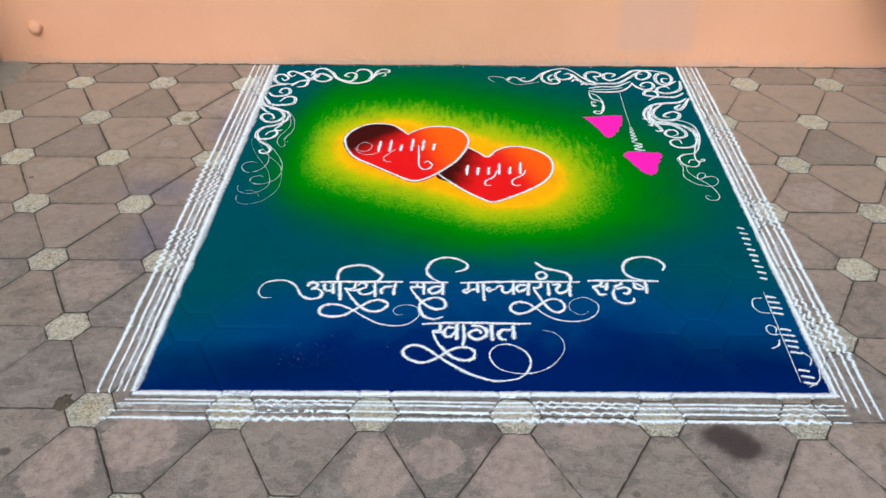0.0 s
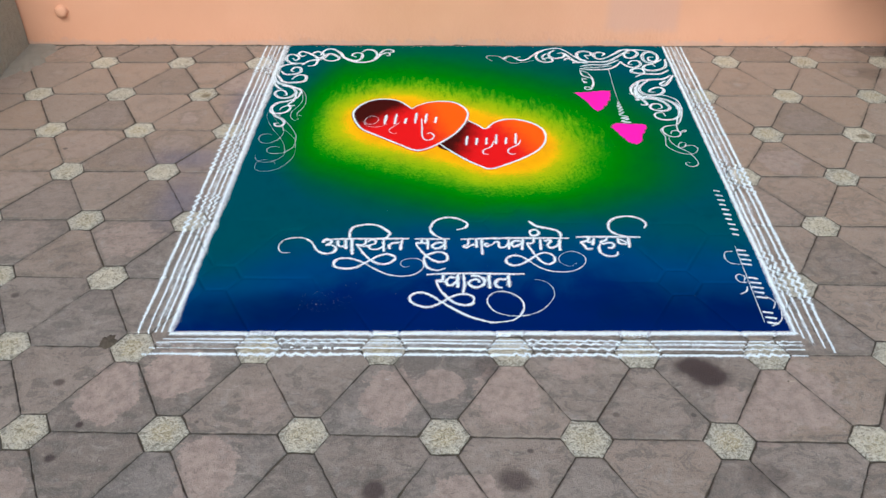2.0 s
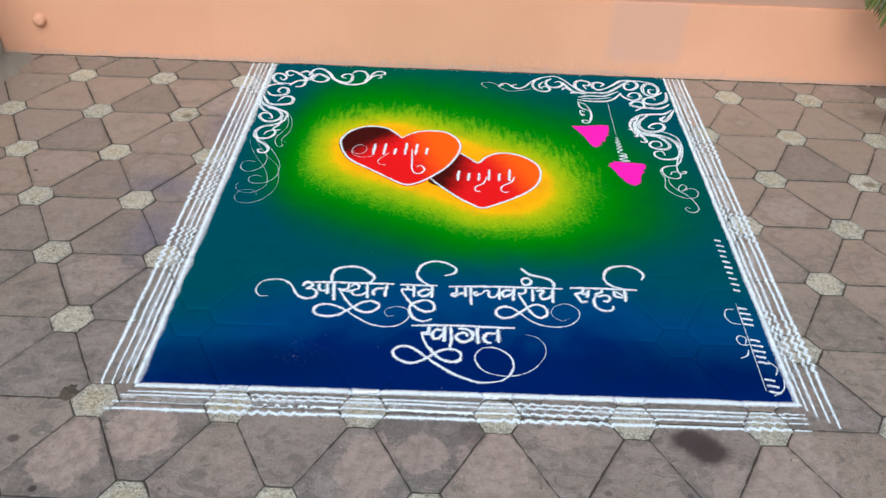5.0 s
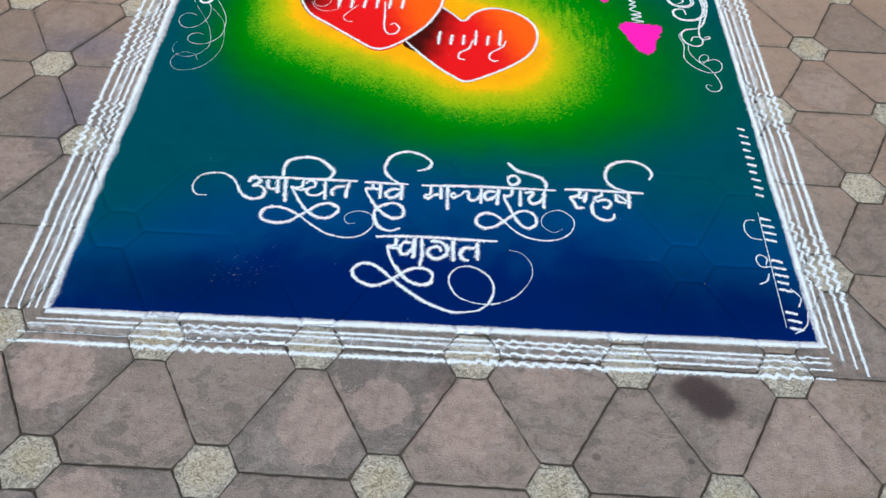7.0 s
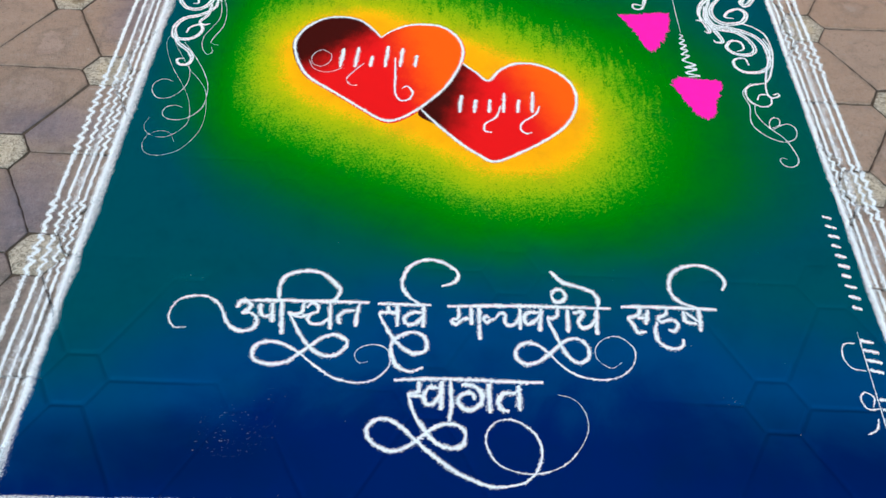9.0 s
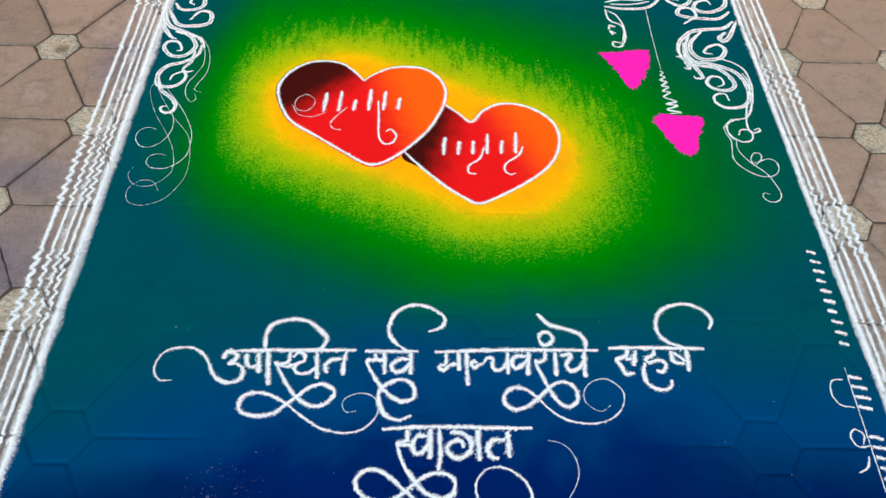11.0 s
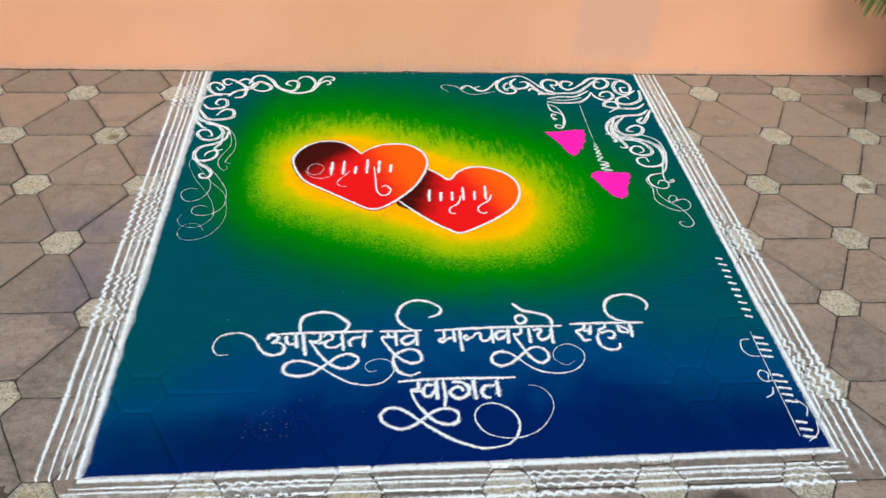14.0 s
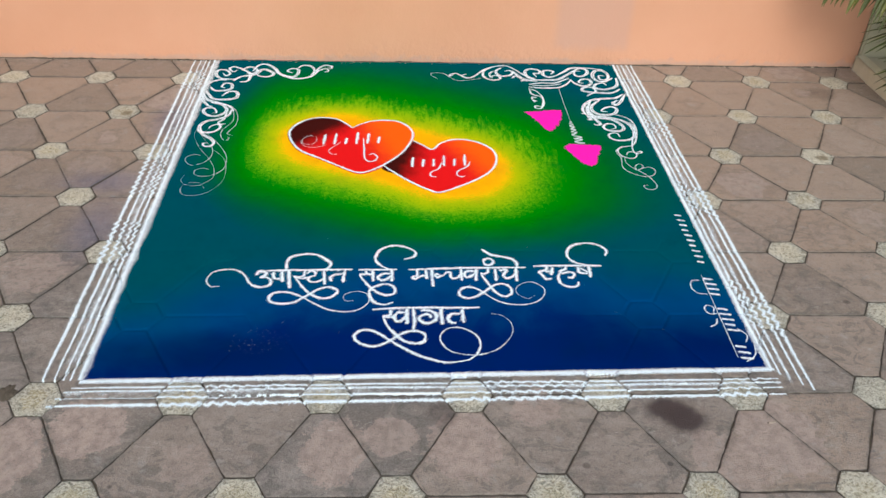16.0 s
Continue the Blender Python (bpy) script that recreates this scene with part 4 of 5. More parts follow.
# the greeting: word by word a headline and its letters, as pen strokes (width in mm, way of the pen in cm)
word = pen_part("word", [(8, [(42.3, 42.7), (48.3, 43), (54.6, 43.1), (60, 43.2), (64.1, 43.3)])], white_powder, rangoli, "white powder word reading उपस्थित")
pen_part("letter", [
    (10, [(40.5, 41), (40.7, 42.2), (41.8, 42.6), (42.8, 41.7), (42.3, 40.5), (41.3, 39.9)]),
    (9, [(41.5, 39.9), (43, 40), (44.2, 39), (44.2, 37.2), (42.7, 36.2), (40.7, 36.5), (39.1, 37.9), (38, 40.1), (36.5, 42.2), (34.3, 43.3), (31.8, 43.2), (29.7, 42.2), (28.7, 40.2), (28.8, 38.1), (30.1, 36.5), (32.2, 36.5)], 0.55)], white_powder, word)
pen_part("letter", [
    (9, [(44.5, 42.2), (44.7, 40.4), (45.5, 39.4), (46.8, 39.8)]),
    (9, [(46.6, 42.4), (47.1, 38.1)])], white_powder, word)
pen_part("letter", [
    (9, [(48.2, 42.8), (49.1, 35.7)]),
    (9, [(47.6, 43.3), (47.4, 46.3), (48.4, 48.6), (51.5, 49.8), (54.8, 49.4), (57.3, 47.4), (58.5, 45.8), (58.1, 44.1), (57.3, 43.4)])], white_powder, word)
pen_part("letter", [
    (9, [(49.5, 40.5), (50.9, 40), (52.1, 40.8), (52.2, 42.6)]),
    (8, [(49.9, 40.3), (51, 38.3), (52.4, 35.8), (54.4, 33.3), (56.8, 31.8), (58.9, 31.9), (60.6, 33.6), (60.5, 35.1), (58.5, 36.1), (56.4, 35.4), (54.4, 33.6), (52.7, 32), (50.6, 30.2), (48.1, 29.7), (45.6, 30.2), (44.6, 31.6), (45.1, 33.4), (47.4, 34.2), (50.1, 33.6), (52.9, 32)])], white_powder, word)
pen_part("flourish", [(6, [(52.9, 32), (55.7, 29.7), (58.9, 27.6), (62.8, 26.7), (66.1, 27.5), (68.3, 30), (68.5, 32.2), (67.4, 33.9), (65.2, 34.4), (63.1, 33.6), (62.3, 32.2), (63.1, 30.7), (64.8, 30.9)], 0.7)], white_powder, word)
pen_part("letter", [
    (7, [(52.9, 41.5), (53.5, 42.5), (54.7, 42.3), (54.9, 41.0), (53.7, 40.2), (53.3, 39.1), (54.2, 38.2), (55.7, 38.3), (57.1, 39.6)]),
    (7, [(50.6, 39.9), (52.0, 39.6), (53.4, 40.1)]),
    (9, [(56.9, 43.2), (57.5, 37.1)])], white_powder, word)
pen_part("letter", [
    (9, [(61.5, 41.4), (59.5, 41), (58.7, 39.8), (59.2, 38.3)]),
    (9, [(62.3, 43.1), (62, 40.9), (61.9, 37.9)])], white_powder, word)
word = pen_part("word", [(8, [(65.6, 43.1), (69.5, 43.1), (75.3, 43.2)])], white_powder, rangoli, "white powder word reading सर्व")
pen_part("letter", [
    (9, [(67.5, 42.6), (67.5, 41.4), (65.9, 41.1)]),
    (8, [(67.5, 41.3), (69.2, 41.1)]),
    (8, [(65.9, 41.1), (66.8, 39.1), (68.8, 35.8), (70.4, 34.1), (72.4, 32.9), (74.2, 33.3), (74.8, 35), (73.8, 36.8), (72, 37.2), (70.3, 36.6), (68.8, 35.3), (68.5, 33.5), (69.1, 31.3), (70.5, 29.7), (72.4, 29.3), (74.3, 30.2)]),
    (9, [(69.1, 42.9), (69.4, 38.3)])], white_powder, word)
pen_part("letter", [
    (9, [(73.8, 41.5), (71.8, 41.4), (70.5, 40.1), (71.3, 38.8), (72.8, 39.3), (73.9, 40.8)]),
    (9, [(73.9, 43.1), (74, 38.3)])], white_powder, word)
pen_part("letter", [
    (8, [(73.1, 43.4), (71, 45), (69.8, 47.4), (70.2, 50.3), (71.7, 52.5), (74.5, 53.6), (77.1, 53.1), (79, 51.9), (80.1, 50.4), (79.4, 48.6), (77, 47.5)])], white_powder, word)
word = pen_part("word", [(8, [(78.2, 43.1), (89.7, 43.7), (99.7, 43.9), (108.1, 44)])], white_powder, rangoli, "white powder word reading मान्यवरांचे")
pen_part("letter", [
    (7.5, [(80.2, 43), (80.35, 41.6), (80.1, 40.5), (79.3, 40.4), (79.1, 39.7), (79.8, 39.3), (80.5, 39.9), (81.3, 40.5), (82.5, 40.7)]),
    (8, [(82.55, 43.1), (82.6, 39.2)])], white_powder, word)
pen_part("letter", [
    (9, [(84, 43.1), (84.1, 36.2)])], white_powder, word)
pen_part("letter", [
    (7, [(85.9, 41), (85.1, 41.3), (84.8, 40.5), (85.4, 39.9), (86.1, 40.5), (87.1, 40.9)])], white_powder, word)
pen_part("letter", [
    (7.5, [(87.1, 41), (87.7, 41.9), (88.7, 41.8), (88.6, 40.5), (89.1, 39.5), (90.3, 39.8), (91.3, 41.2)]),
    (9, [(91.4, 43.2), (91.4, 38.6)])], white_powder, word)
pen_part("letter", [
    (9, [(94.9, 42.5), (92.9, 42.4), (92.1, 41.1), (92.7, 39.9), (94, 40.5), (95, 41.8)]),
    (9, [(95.2, 43.4), (94.9, 38.4)])], white_powder, word)
pen_part("letter", [
    (9, [(98.2, 43.6), (98.2, 42.1), (97.1, 41.3), (96.2, 41.6)]),
    (8, [(96.3, 41.3), (97.2, 38.9), (98.3, 36.1), (99.7, 33.4), (101.4, 32.2), (102.9, 33), (103.4, 34.6), (102.8, 36.3), (101.3, 37.2), (99.7, 36.9), (98.1, 35.6), (96.2, 33.7), (94.4, 32.2), (92.4, 31.6), (90.7, 32.5), (90.4, 34), (91.3, 35.4), (92.8, 36), (94.6, 35.4), (96.4, 33.8)])], white_powder, word)
pen_part("flourish", [(5, [(96.4, 33.8), (98.9, 31.1), (101.8, 29.5), (105.2, 29.1), (108.3, 29.8), (110.7, 31.9), (111.6, 34.5), (111.1, 36.2), (109.5, 37.7), (107.8, 38), (105.7, 37), (104.5, 35.1), (104.9, 32.9), (107.1, 31.5), (109, 32.7)], 0.7)], white_powder, word)
pen_part("letter", [
    (9, [(100.1, 43.4), (100, 38.4)])], white_powder, word)
pen_part("letter", [
    (9, [(101, 42.7), (102.9, 43), (102, 40.9), (102.6, 39.6), (104.2, 40.2), (105.2, 41.7)]),
    (9, [(105.4, 43.6), (105.1, 38.2)]),
    (9, [(105.8, 44.2), (105.8, 46.1), (104.6, 47.8), (101.9, 48.8), (99.6, 49.5), (98.3, 50.9), (97.4, 52)])], white_powder, word)
pen_part("letter", [
    (8, [(97.3, 46.3), (97.9, 47.6), (99.1, 47.8), (99.9, 46.6), (99.3, 45.3), (98, 45), (97.3, 46.3)])], white_powder, word)
word = pen_part("word", [(8, [(110, 44.5), (115.8, 44.7), (127.7, 44.7)])], white_powder, rangoli, "white powder word reading सहर्ष")
pen_part("letter", [
    (9, [(113.4, 44.3), (113, 42.9), (110.9, 42)]),
    (9, [(111, 42), (111.9, 40.6), (112.5, 39.1), (114.1, 39.3)]),
    (9, [(114.9, 44.1), (114.1, 40.8)]),
    (8, [(112.8, 42.3), (114.4, 42.2)])], white_powder, word)
pen_part("letter", [
    (9, [(118.2, 44.3), (118.1, 43.3), (116.7, 42.5), (117, 41.6), (119.1, 42.1), (120, 41.1), (119.2, 39.7), (118.1, 39.9)]),
    (8, [(116.3, 41.5), (115.7, 39.3), (116.3, 37), (118.2, 35.9), (120, 36.4), (120.6, 38)])], white_powder, word)
pen_part("letter", [
    (9, [(121.4, 44.1), (121.6, 41.8), (123.5, 41.5)]),
    (7, [(121.8, 43.8), (124, 41.8)]),
    (9, [(124.3, 44.6), (124, 39.7)])], white_powder, word)
pen_part("letter", [
    (8, [(124.5, 44.8), (121.6, 45.8), (119.8, 47.7), (119.6, 50.2), (120.8, 52.9), (123.7, 54.5), (126.6, 54.7), (129.2, 53.3), (130.3, 51), (129.4, 49)])], white_powder, word)
word = pen_part("word", [(8, [(69.4, 27.5), (75.6, 28), (82.9, 28.1), (90.2, 28), (95, 28.1)])], white_powder, rangoli, "white powder word reading स्वागत")
pen_part("letter", [
    (9, [(73.6, 27.4), (73.7, 25.6), (71.8, 24.9)]),
    (8, [(71.8, 24.7), (74.5, 24.6)]),
    (8, [(71.9, 25.1), (73, 21.6), (74.9, 18.5), (77, 16.2), (79.5, 15.4), (81.2, 16), (81.7, 17.9), (80.8, 19.3), (79.1, 19.7), (77, 19.2), (74.9, 17.6), (72.9, 15.8), (70.6, 14.6), (68.5, 14.8), (66.3, 16.1), (65.5, 17.8), (66.1, 19.3), (67.8, 20.2), (69.9, 19.7), (72.1, 18), (74.3, 15.9), (77.1, 13.6), (80.2, 11.4), (83, 10.1), (85.7, 9.2), (88.3, 9.2)])], white_powder, word)
pen_part("flourish", [(6, [(88.3, 9.2), (91.1, 10), (93, 11.7), (94, 14.1), (94.1, 16.3), (93.1, 18.5), (91.1, 20.2), (89, 20.9), (86.6, 20.2), (85.2, 18.2), (85.2, 16), (86.4, 13.6), (88.4, 12.2), (91.5, 11.5), (94.5, 11.8), (97.7, 13.2), (99.9, 15.4), (101.7, 18.5), (102.1, 21.2), (101.2, 23.8), (99.6, 25.3), (97.4, 25.8)], 0.7)], white_powder, word)
pen_part("letter", [
    (9, [(77.1, 26.3), (75.5, 26.3), (74.6, 24.7), (75.2, 23.1), (76.5, 23.6), (77.3, 25.1)]),
    (10, [(77.5, 27.6), (77.6, 22.1)])], white_powder, word)
pen_part("letter", [
    (9, [(79.1, 27.7), (79.3, 23.4), (79, 20.1)])], white_powder, word)
pen_part("letter", [
    (10, [(80.9, 27), (82.9, 27), (84.4, 25.6), (84.2, 23.6), (82.6, 22.4), (81, 22.9), (80.4, 24.2), (81.5, 25.4), (82.9, 25.4), (83.1, 24.2)]),
    (10, [(85.6, 27.5), (85.8, 21.9)])], white_powder, word)
pen_part("letter", [
    (10, [(90.2, 25.9), (88, 25.6), (87.2, 24.2), (87.7, 22.8), (89, 22.3)]),
    (10, [(90.7, 27.4), (90.8, 22.5)])], white_powder, word)
# the two scrolls in the upper corners
pen_part("tendril", [(2, [(12.1, 117.6), (11.1, 115.9), (11.6, 112.7), (14.1, 106.5), (17.9, 100), (20.4, 94.8), (21.6, 89.2), (20.9, 86.5), (18.6, 83.9), (15.9, 83.4), (13.6, 84.7), (12.6, 86.9), (13.2, 89.2)])], white_powder, rangoli)
pen_part("tendril", [(2, [(20, 82.1), (18.4, 84.7), (16.1, 85.2), (14.1, 83.8), (13.5, 81.2), (14.7, 78.7), (17.6, 78), (21.2, 79.6), (23.5, 83), (24.8, 87.4), (24.5, 92.9), (23.2, 98.6), (20.7, 102.5), (18.3, 105.5), (14.1, 112.7), (12.5, 115.9)])], white_powder, rangoli)
pen_part("tendril", [(3, [(15.6, 101), (13.7, 101.7), (11.8, 100.5), (11.6, 98), (13.2, 95.6), (15.6, 95.5), (17.8, 97.6), (18.9, 101), (18.6, 104.5), (17.7, 107)])], white_powder, rangoli)
pen_part("tendril", [(3, [(19.5, 92.6), (17.8, 93.3), (15.9, 92.4), (15.6, 90.5), (16.9, 89), (19.6, 88.8), (21.9, 90.1), (23.7, 92.9), (23.9, 96.7), (23.4, 100.6), (21.3, 105.5), (18.2, 110.7), (15.2, 114.9)])], white_powder, rangoli)
pen_part("tendril", [(3, [(19.1, 135.7), (21.3, 132.1), (22.8, 127.4), (23.1, 121.6), (21.7, 117.2), (21.4, 115), (23.2, 114.1)])], white_powder, rangoli)
pen_part("tendril", [(3, [(18.9, 134.5), (21.1, 129.7), (21.7, 124.5), (20.5, 120.5), (19.3, 117.1), (19.6, 113.3), (21.3, 110.7), (22.3, 111.8), (21.7, 113.4)])], white_powder, rangoli)
pen_part("scroll", [(8, [(20, 132.1), (19.7, 128.5), (17, 125.5), (13.4, 123.8), (11.8, 120.9), (12.2, 117), (14, 116), (16.8, 116.5), (18.4, 119.3), (17.4, 121.6), (15.4, 120.4), (14.8, 118.4)])], white_powder, rangoli)
pen_part("scroll", [(7, [(12.1, 119.2), (13.6, 114.9), (16.8, 111.7), (18.1, 109.1), (17.4, 107), (15.6, 107), (14.9, 108.6), (16.4, 109.1)])], white_powder, rangoli)
pen_part("scroll", [(8, [(12.4, 137.5), (16.4, 135.7), (18.5, 131.5), (16.5, 127.9), (13.3, 127.8), (11, 130.7), (11.5, 133.2), (13.9, 133.2), (15.4, 130.2), (14.2, 129.6)])], white_powder, rangoli)
pen_part("scroll", [(6, [(18.8, 129.7), (18.6, 125.6), (17.2, 122.7), (18.3, 121.6), (19.8, 122.1)])], white_powder, rangoli)
pen_part("scroll", [(9, [(14.8, 155.9), (12, 155.8), (9.2, 153.7), (7.5, 149.6), (8.1, 145), (10.5, 139.9), (14.7, 137.5), (19.3, 134.5), (20.9, 130.9)])], white_powder, rangoli)
pen_part("scroll", [(8, [(10, 149.7), (11.9, 147.1), (15.3, 147.1), (17.4, 149.1), (16.8, 152.5), (14.6, 153.1), (13.7, 150.4), (15, 149.1)])], white_powder, rangoli)
pen_part("scroll", [(9, [(9.2, 146.3), (12.4, 140.6), (16.9, 140), (20.1, 141.4), (20.1, 145.2), (18.5, 146.5), (16.6, 145.8), (15.1, 142.6)])], white_powder, rangoli)
pen_part("scroll", [(8, [(7.3, 145.7), (8.7, 140.5), (11.4, 135.6), (13.3, 134.4)])], white_powder, rangoli)
pen_part("scroll", [(8, [(17.9, 156.7), (14.7, 156.6), (12.1, 157.2), (10, 160.7), (10.4, 164.3), (12.9, 164.4), (14.9, 161.5), (13.8, 159.4), (12.4, 161.5)])], white_powder, rangoli)
pen_part("scroll", [(9, [(17, 155.2), (19.3, 158.8), (24, 161), (26.2, 165.4), (29.5, 163.3), (30.5, 161.1), (28.6, 159), (25.6, 159.6), (23.8, 162.4)])], white_powder, rangoli)
pen_part("scroll", [(8, [(19.3, 154.2), (22, 155.3), (22.2, 161), (19, 165.2), (15.7, 167.4), (14.1, 165.9), (15.7, 163), (17.3, 164.5)])], white_powder, rangoli)
pen_part("scroll", [(8, [(19, 165.2), (21.5, 167.5), (24.2, 164.6), (23.1, 161.7), (20.9, 162.4)])], white_powder, rangoli)
pen_part("scroll", [(9, [(22.8, 163.9), (24.2, 169), (27.1, 169.9), (30.5, 166.2), (32.5, 161.9), (36.6, 158.4), (40.9, 157.8), (44.3, 160), (46.8, 165.1), (49.2, 166.6), (50.1, 164.4), (48.7, 163.7)])], white_powder, rangoli)
pen_part("scroll", [(8, [(31.1, 164.8), (33.3, 161.2), (37.2, 159.1), (39.1, 161.3), (39, 165.7), (36.4, 166.3), (35.2, 164.1), (37.2, 162.7)])], white_powder, rangoli)
pen_part("scroll", [(7, [(38.9, 167.1), (40.5, 169.4), (43.5, 168.7), (45, 164.3), (43.9, 160.7)])], white_powder, rangoli)
pen_part("scroll", [(7, [(45.6, 162.2), (46.6, 167.3), (48.6, 169.6), (50.9, 168.9), (51, 167.1), (49.6, 167.4)])], white_powder, rangoli)
pen_part("tendril", [(4, [(90, 159), (88.1, 161.2), (87.8, 163.4), (89.9, 164), (92.8, 163), (94.9, 159.6), (97.7, 157.4), (101.7, 158.1), (105.9, 159.8)])], white_powder, rangoli)
pen_part("scroll", [(6, [(95.9, 162.5), (94.4, 161.3), (95.1, 163), (97.1, 163.6), (99, 161.4), (101, 159.7), (103.7, 161.5), (107.6, 167.3), (112, 170.4), (116.3, 171), (119.4, 167.6), (122.3, 162.4), (126, 159.7)])], white_powder, rangoli)
pen_part("scroll", [(5, [(100.9, 163.1), (99.4, 162.5), (99.5, 160.3), (101.6, 160.3)])], white_powder, rangoli)
pen_part("scroll", [(7, [(110.2, 169.1), (107.5, 166.1), (106.9, 162.1), (108.6, 158.8), (111.5, 158.3), (113.1, 160), (111.8, 162.2), (110.1, 161.6), (110.2, 159.9)])], white_powder, rangoli)
pen_part("scroll", [(8, [(114.3, 169.2), (112.3, 166.8), (112, 163.9), (114.1, 161.7), (117.2, 162.9), (118, 165.2), (117, 166.9), (115.2, 166.3)])], white_powder, rangoli)
pen_part("scroll", [(9, [(118.1, 166.4), (120.9, 160.1), (124.1, 158), (126.3, 157.4)])], white_powder, rangoli)
pen_part("scroll", [(7, [(117.4, 160.1), (118.8, 161.8), (120.9, 160.1)])], white_powder, rangoli)
pen_part("scroll", [(7, [(120.5, 157.3), (121.4, 158.5), (122.9, 157.4)])], white_powder, rangoli)
pen_part("scroll", [(6, [(111.1, 166.2), (109.4, 163.9), (109.4, 160.5)])], white_powder, rangoli)
pen_part("scroll", [(8, [(121.4, 164.4), (124.8, 159.2), (130.1, 158.6), (134.2, 159.3), (138.3, 163.4), (141.8, 167.5), (144.2, 169.6), (147.7, 169.7), (153, 168.4)])], white_powder, rangoli)
pen_part("scroll", [(7, [(122.9, 154.6), (127, 156), (132.4, 156.1), (136.2, 158.7), (138.5, 160.7)])], white_powder, rangoli)
pen_part("scroll", [(7, [(122.6, 152.7), (127.1, 151.8), (133.1, 152.3), (136.5, 154.9), (139.3, 159.4)])], white_powder, rangoli)
pen_part("scroll", [(5, [(124.1, 153.8), (130, 153.9), (135, 155.5)])], white_powder, rangoli)
pen_part("scroll", [(8, [(125.5, 159.2), (123.2, 162.4), (123, 166.4), (125.4, 168.5), (128.3, 167.2), (127.9, 164.5), (125.9, 164.5), (126.8, 161.2)])], white_powder, rangoli)
pen_part("scroll", [(8, [(134.1, 162.6), (131.2, 161.2), (129.4, 163.2), (129.9, 166.6), (132.1, 167.3), (133.6, 166), (132.2, 163.9)])], white_powder, rangoli)
pen_part("scroll", [(9, [(134.1, 162.6), (137.4, 166), (140.7, 169.5), (144.9, 169.6), (146.5, 166.9), (145.1, 163.5), (142.5, 162.1), (141.1, 164.1), (142, 166.8), (143.7, 166.8)])], white_powder, rangoli)
pen_part("scroll", [(8, [(138.6, 159.4), (140.3, 155.6), (143.3, 153.7), (146.1, 156.3), (145.7, 159.6), (143, 159.5), (141.5, 156.9), (143.1, 156.3)])], white_powder, rangoli)
pen_part("scroll", [(9, [(154.9, 161.1), (150.8, 157.7), (148.1, 159.6), (148, 164.2), (150.1, 167.7), (152.7, 167), (153.7, 163.7), (152.5, 159.7), (150.1, 159.7), (150.1, 162.9), (152.2, 163)])], white_powder, rangoli)
pen_part("scroll", [(9, [(156.2, 161.1), (155.1, 154.6), (151.4, 151.4), (148.1, 151.3), (146.5, 153.2), (148, 155.7), (150.5, 156.4), (151.4, 154.5)])], white_powder, rangoli)
pen_part("scroll", [(8, [(155.7, 151.5), (152.1, 148.3), (147.5, 148.2), (143.7, 148.8), (141.6, 150), (142.7, 152.5), (145.7, 152.5), (146.4, 149.4), (144.7, 147.6), (142.4, 145.5)])], white_powder, rangoli)
pen_part("scroll", [(9, [(155.7, 147.2), (152.4, 144.1), (147.8, 143.4), (143.7, 142.2), (140.4, 138.6), (139.1, 135.1), (139.1, 131.8), (137.9, 131.8)])], white_powder, rangoli)
pen_part("scroll", [(9, [(152.7, 142.3), (150.6, 139.9), (151.5, 138.5), (153.7, 141.1), (156.5, 147.2)])], white_powder, rangoli)
pen_part("scroll", [(9, [(146.2, 142.2), (142.7, 137.5), (142.3, 133.5), (144.5, 130.8), (149, 131.4), (151, 134.8), (149.6, 137), (146.8, 135.8), (145.4, 133.6), (147.5, 133)])], white_powder, rangoli)
pen_part("scroll", [(8, [(140.8, 137.5), (140.4, 131.8), (142.8, 128.5), (146.9, 127.5), (149.4, 124.9), (150.4, 121.2), (148.7, 119.1), (145.7, 119.1), (143.7, 121.1), (144.9, 123.8), (147.3, 123.8), (147.7, 121.2), (145.9, 120.1)])], white_powder, rangoli)
pen_part("scroll", [(8, [(142.8, 141), (141, 135.2), (141.9, 130.2), (146, 129.1), (151, 126.5), (153.1, 122.3), (152.8, 116.1), (150.3, 113.1), (146.6, 112.6), (144.4, 114.5), (144.7, 117), (147.2, 117.6), (147.8, 115.1)])], white_powder, rangoli)
pen_part("scroll", [(5, [(148.4, 131.4), (151.7, 129.8), (154.1, 126.5), (154.4, 120.2), (152.6, 113.1), (150.5, 109.2), (147.4, 108.2), (145.2, 106.3), (145.5, 102.6), (147.9, 100.8), (150.1, 101.7), (150.5, 104.5), (148.3, 104.9), (147.3, 103)])], white_powder, rangoli)
pen_part("scroll", [(8, [(139, 132.9), (140.4, 128.5), (140.3, 126.9), (139.2, 127.4)])], white_powder, rangoli)
pen_part("scroll", [(8, [(140.8, 130.7), (142.4, 126.4), (143.1, 123.7), (141.4, 123.2), (141, 124.2)])], white_powder, rangoli)
pen_part("scroll", [(5, [(153.2, 125.5), (154, 121.3), (151.5, 113.1), (150.1, 107.3), (150.4, 104), (152.5, 104.5), (152.5, 105.4), (151.2, 104.9)])], white_powder, rangoli)
pen_part("tendril", [(4, [(146.9, 108.7), (144.4, 105.3), (145.1, 100.7), (144.4, 95.4), (146.3, 91.9), (149.7, 89.8), (152.9, 90.7), (154, 93.7), (152.8, 95.4), (151, 95), (148.7, 93.6), (148.3, 95.4), (149.6, 97.3), (150.9, 96.7), (150.4, 95), (148.8, 94.1)])], white_powder, rangoli)
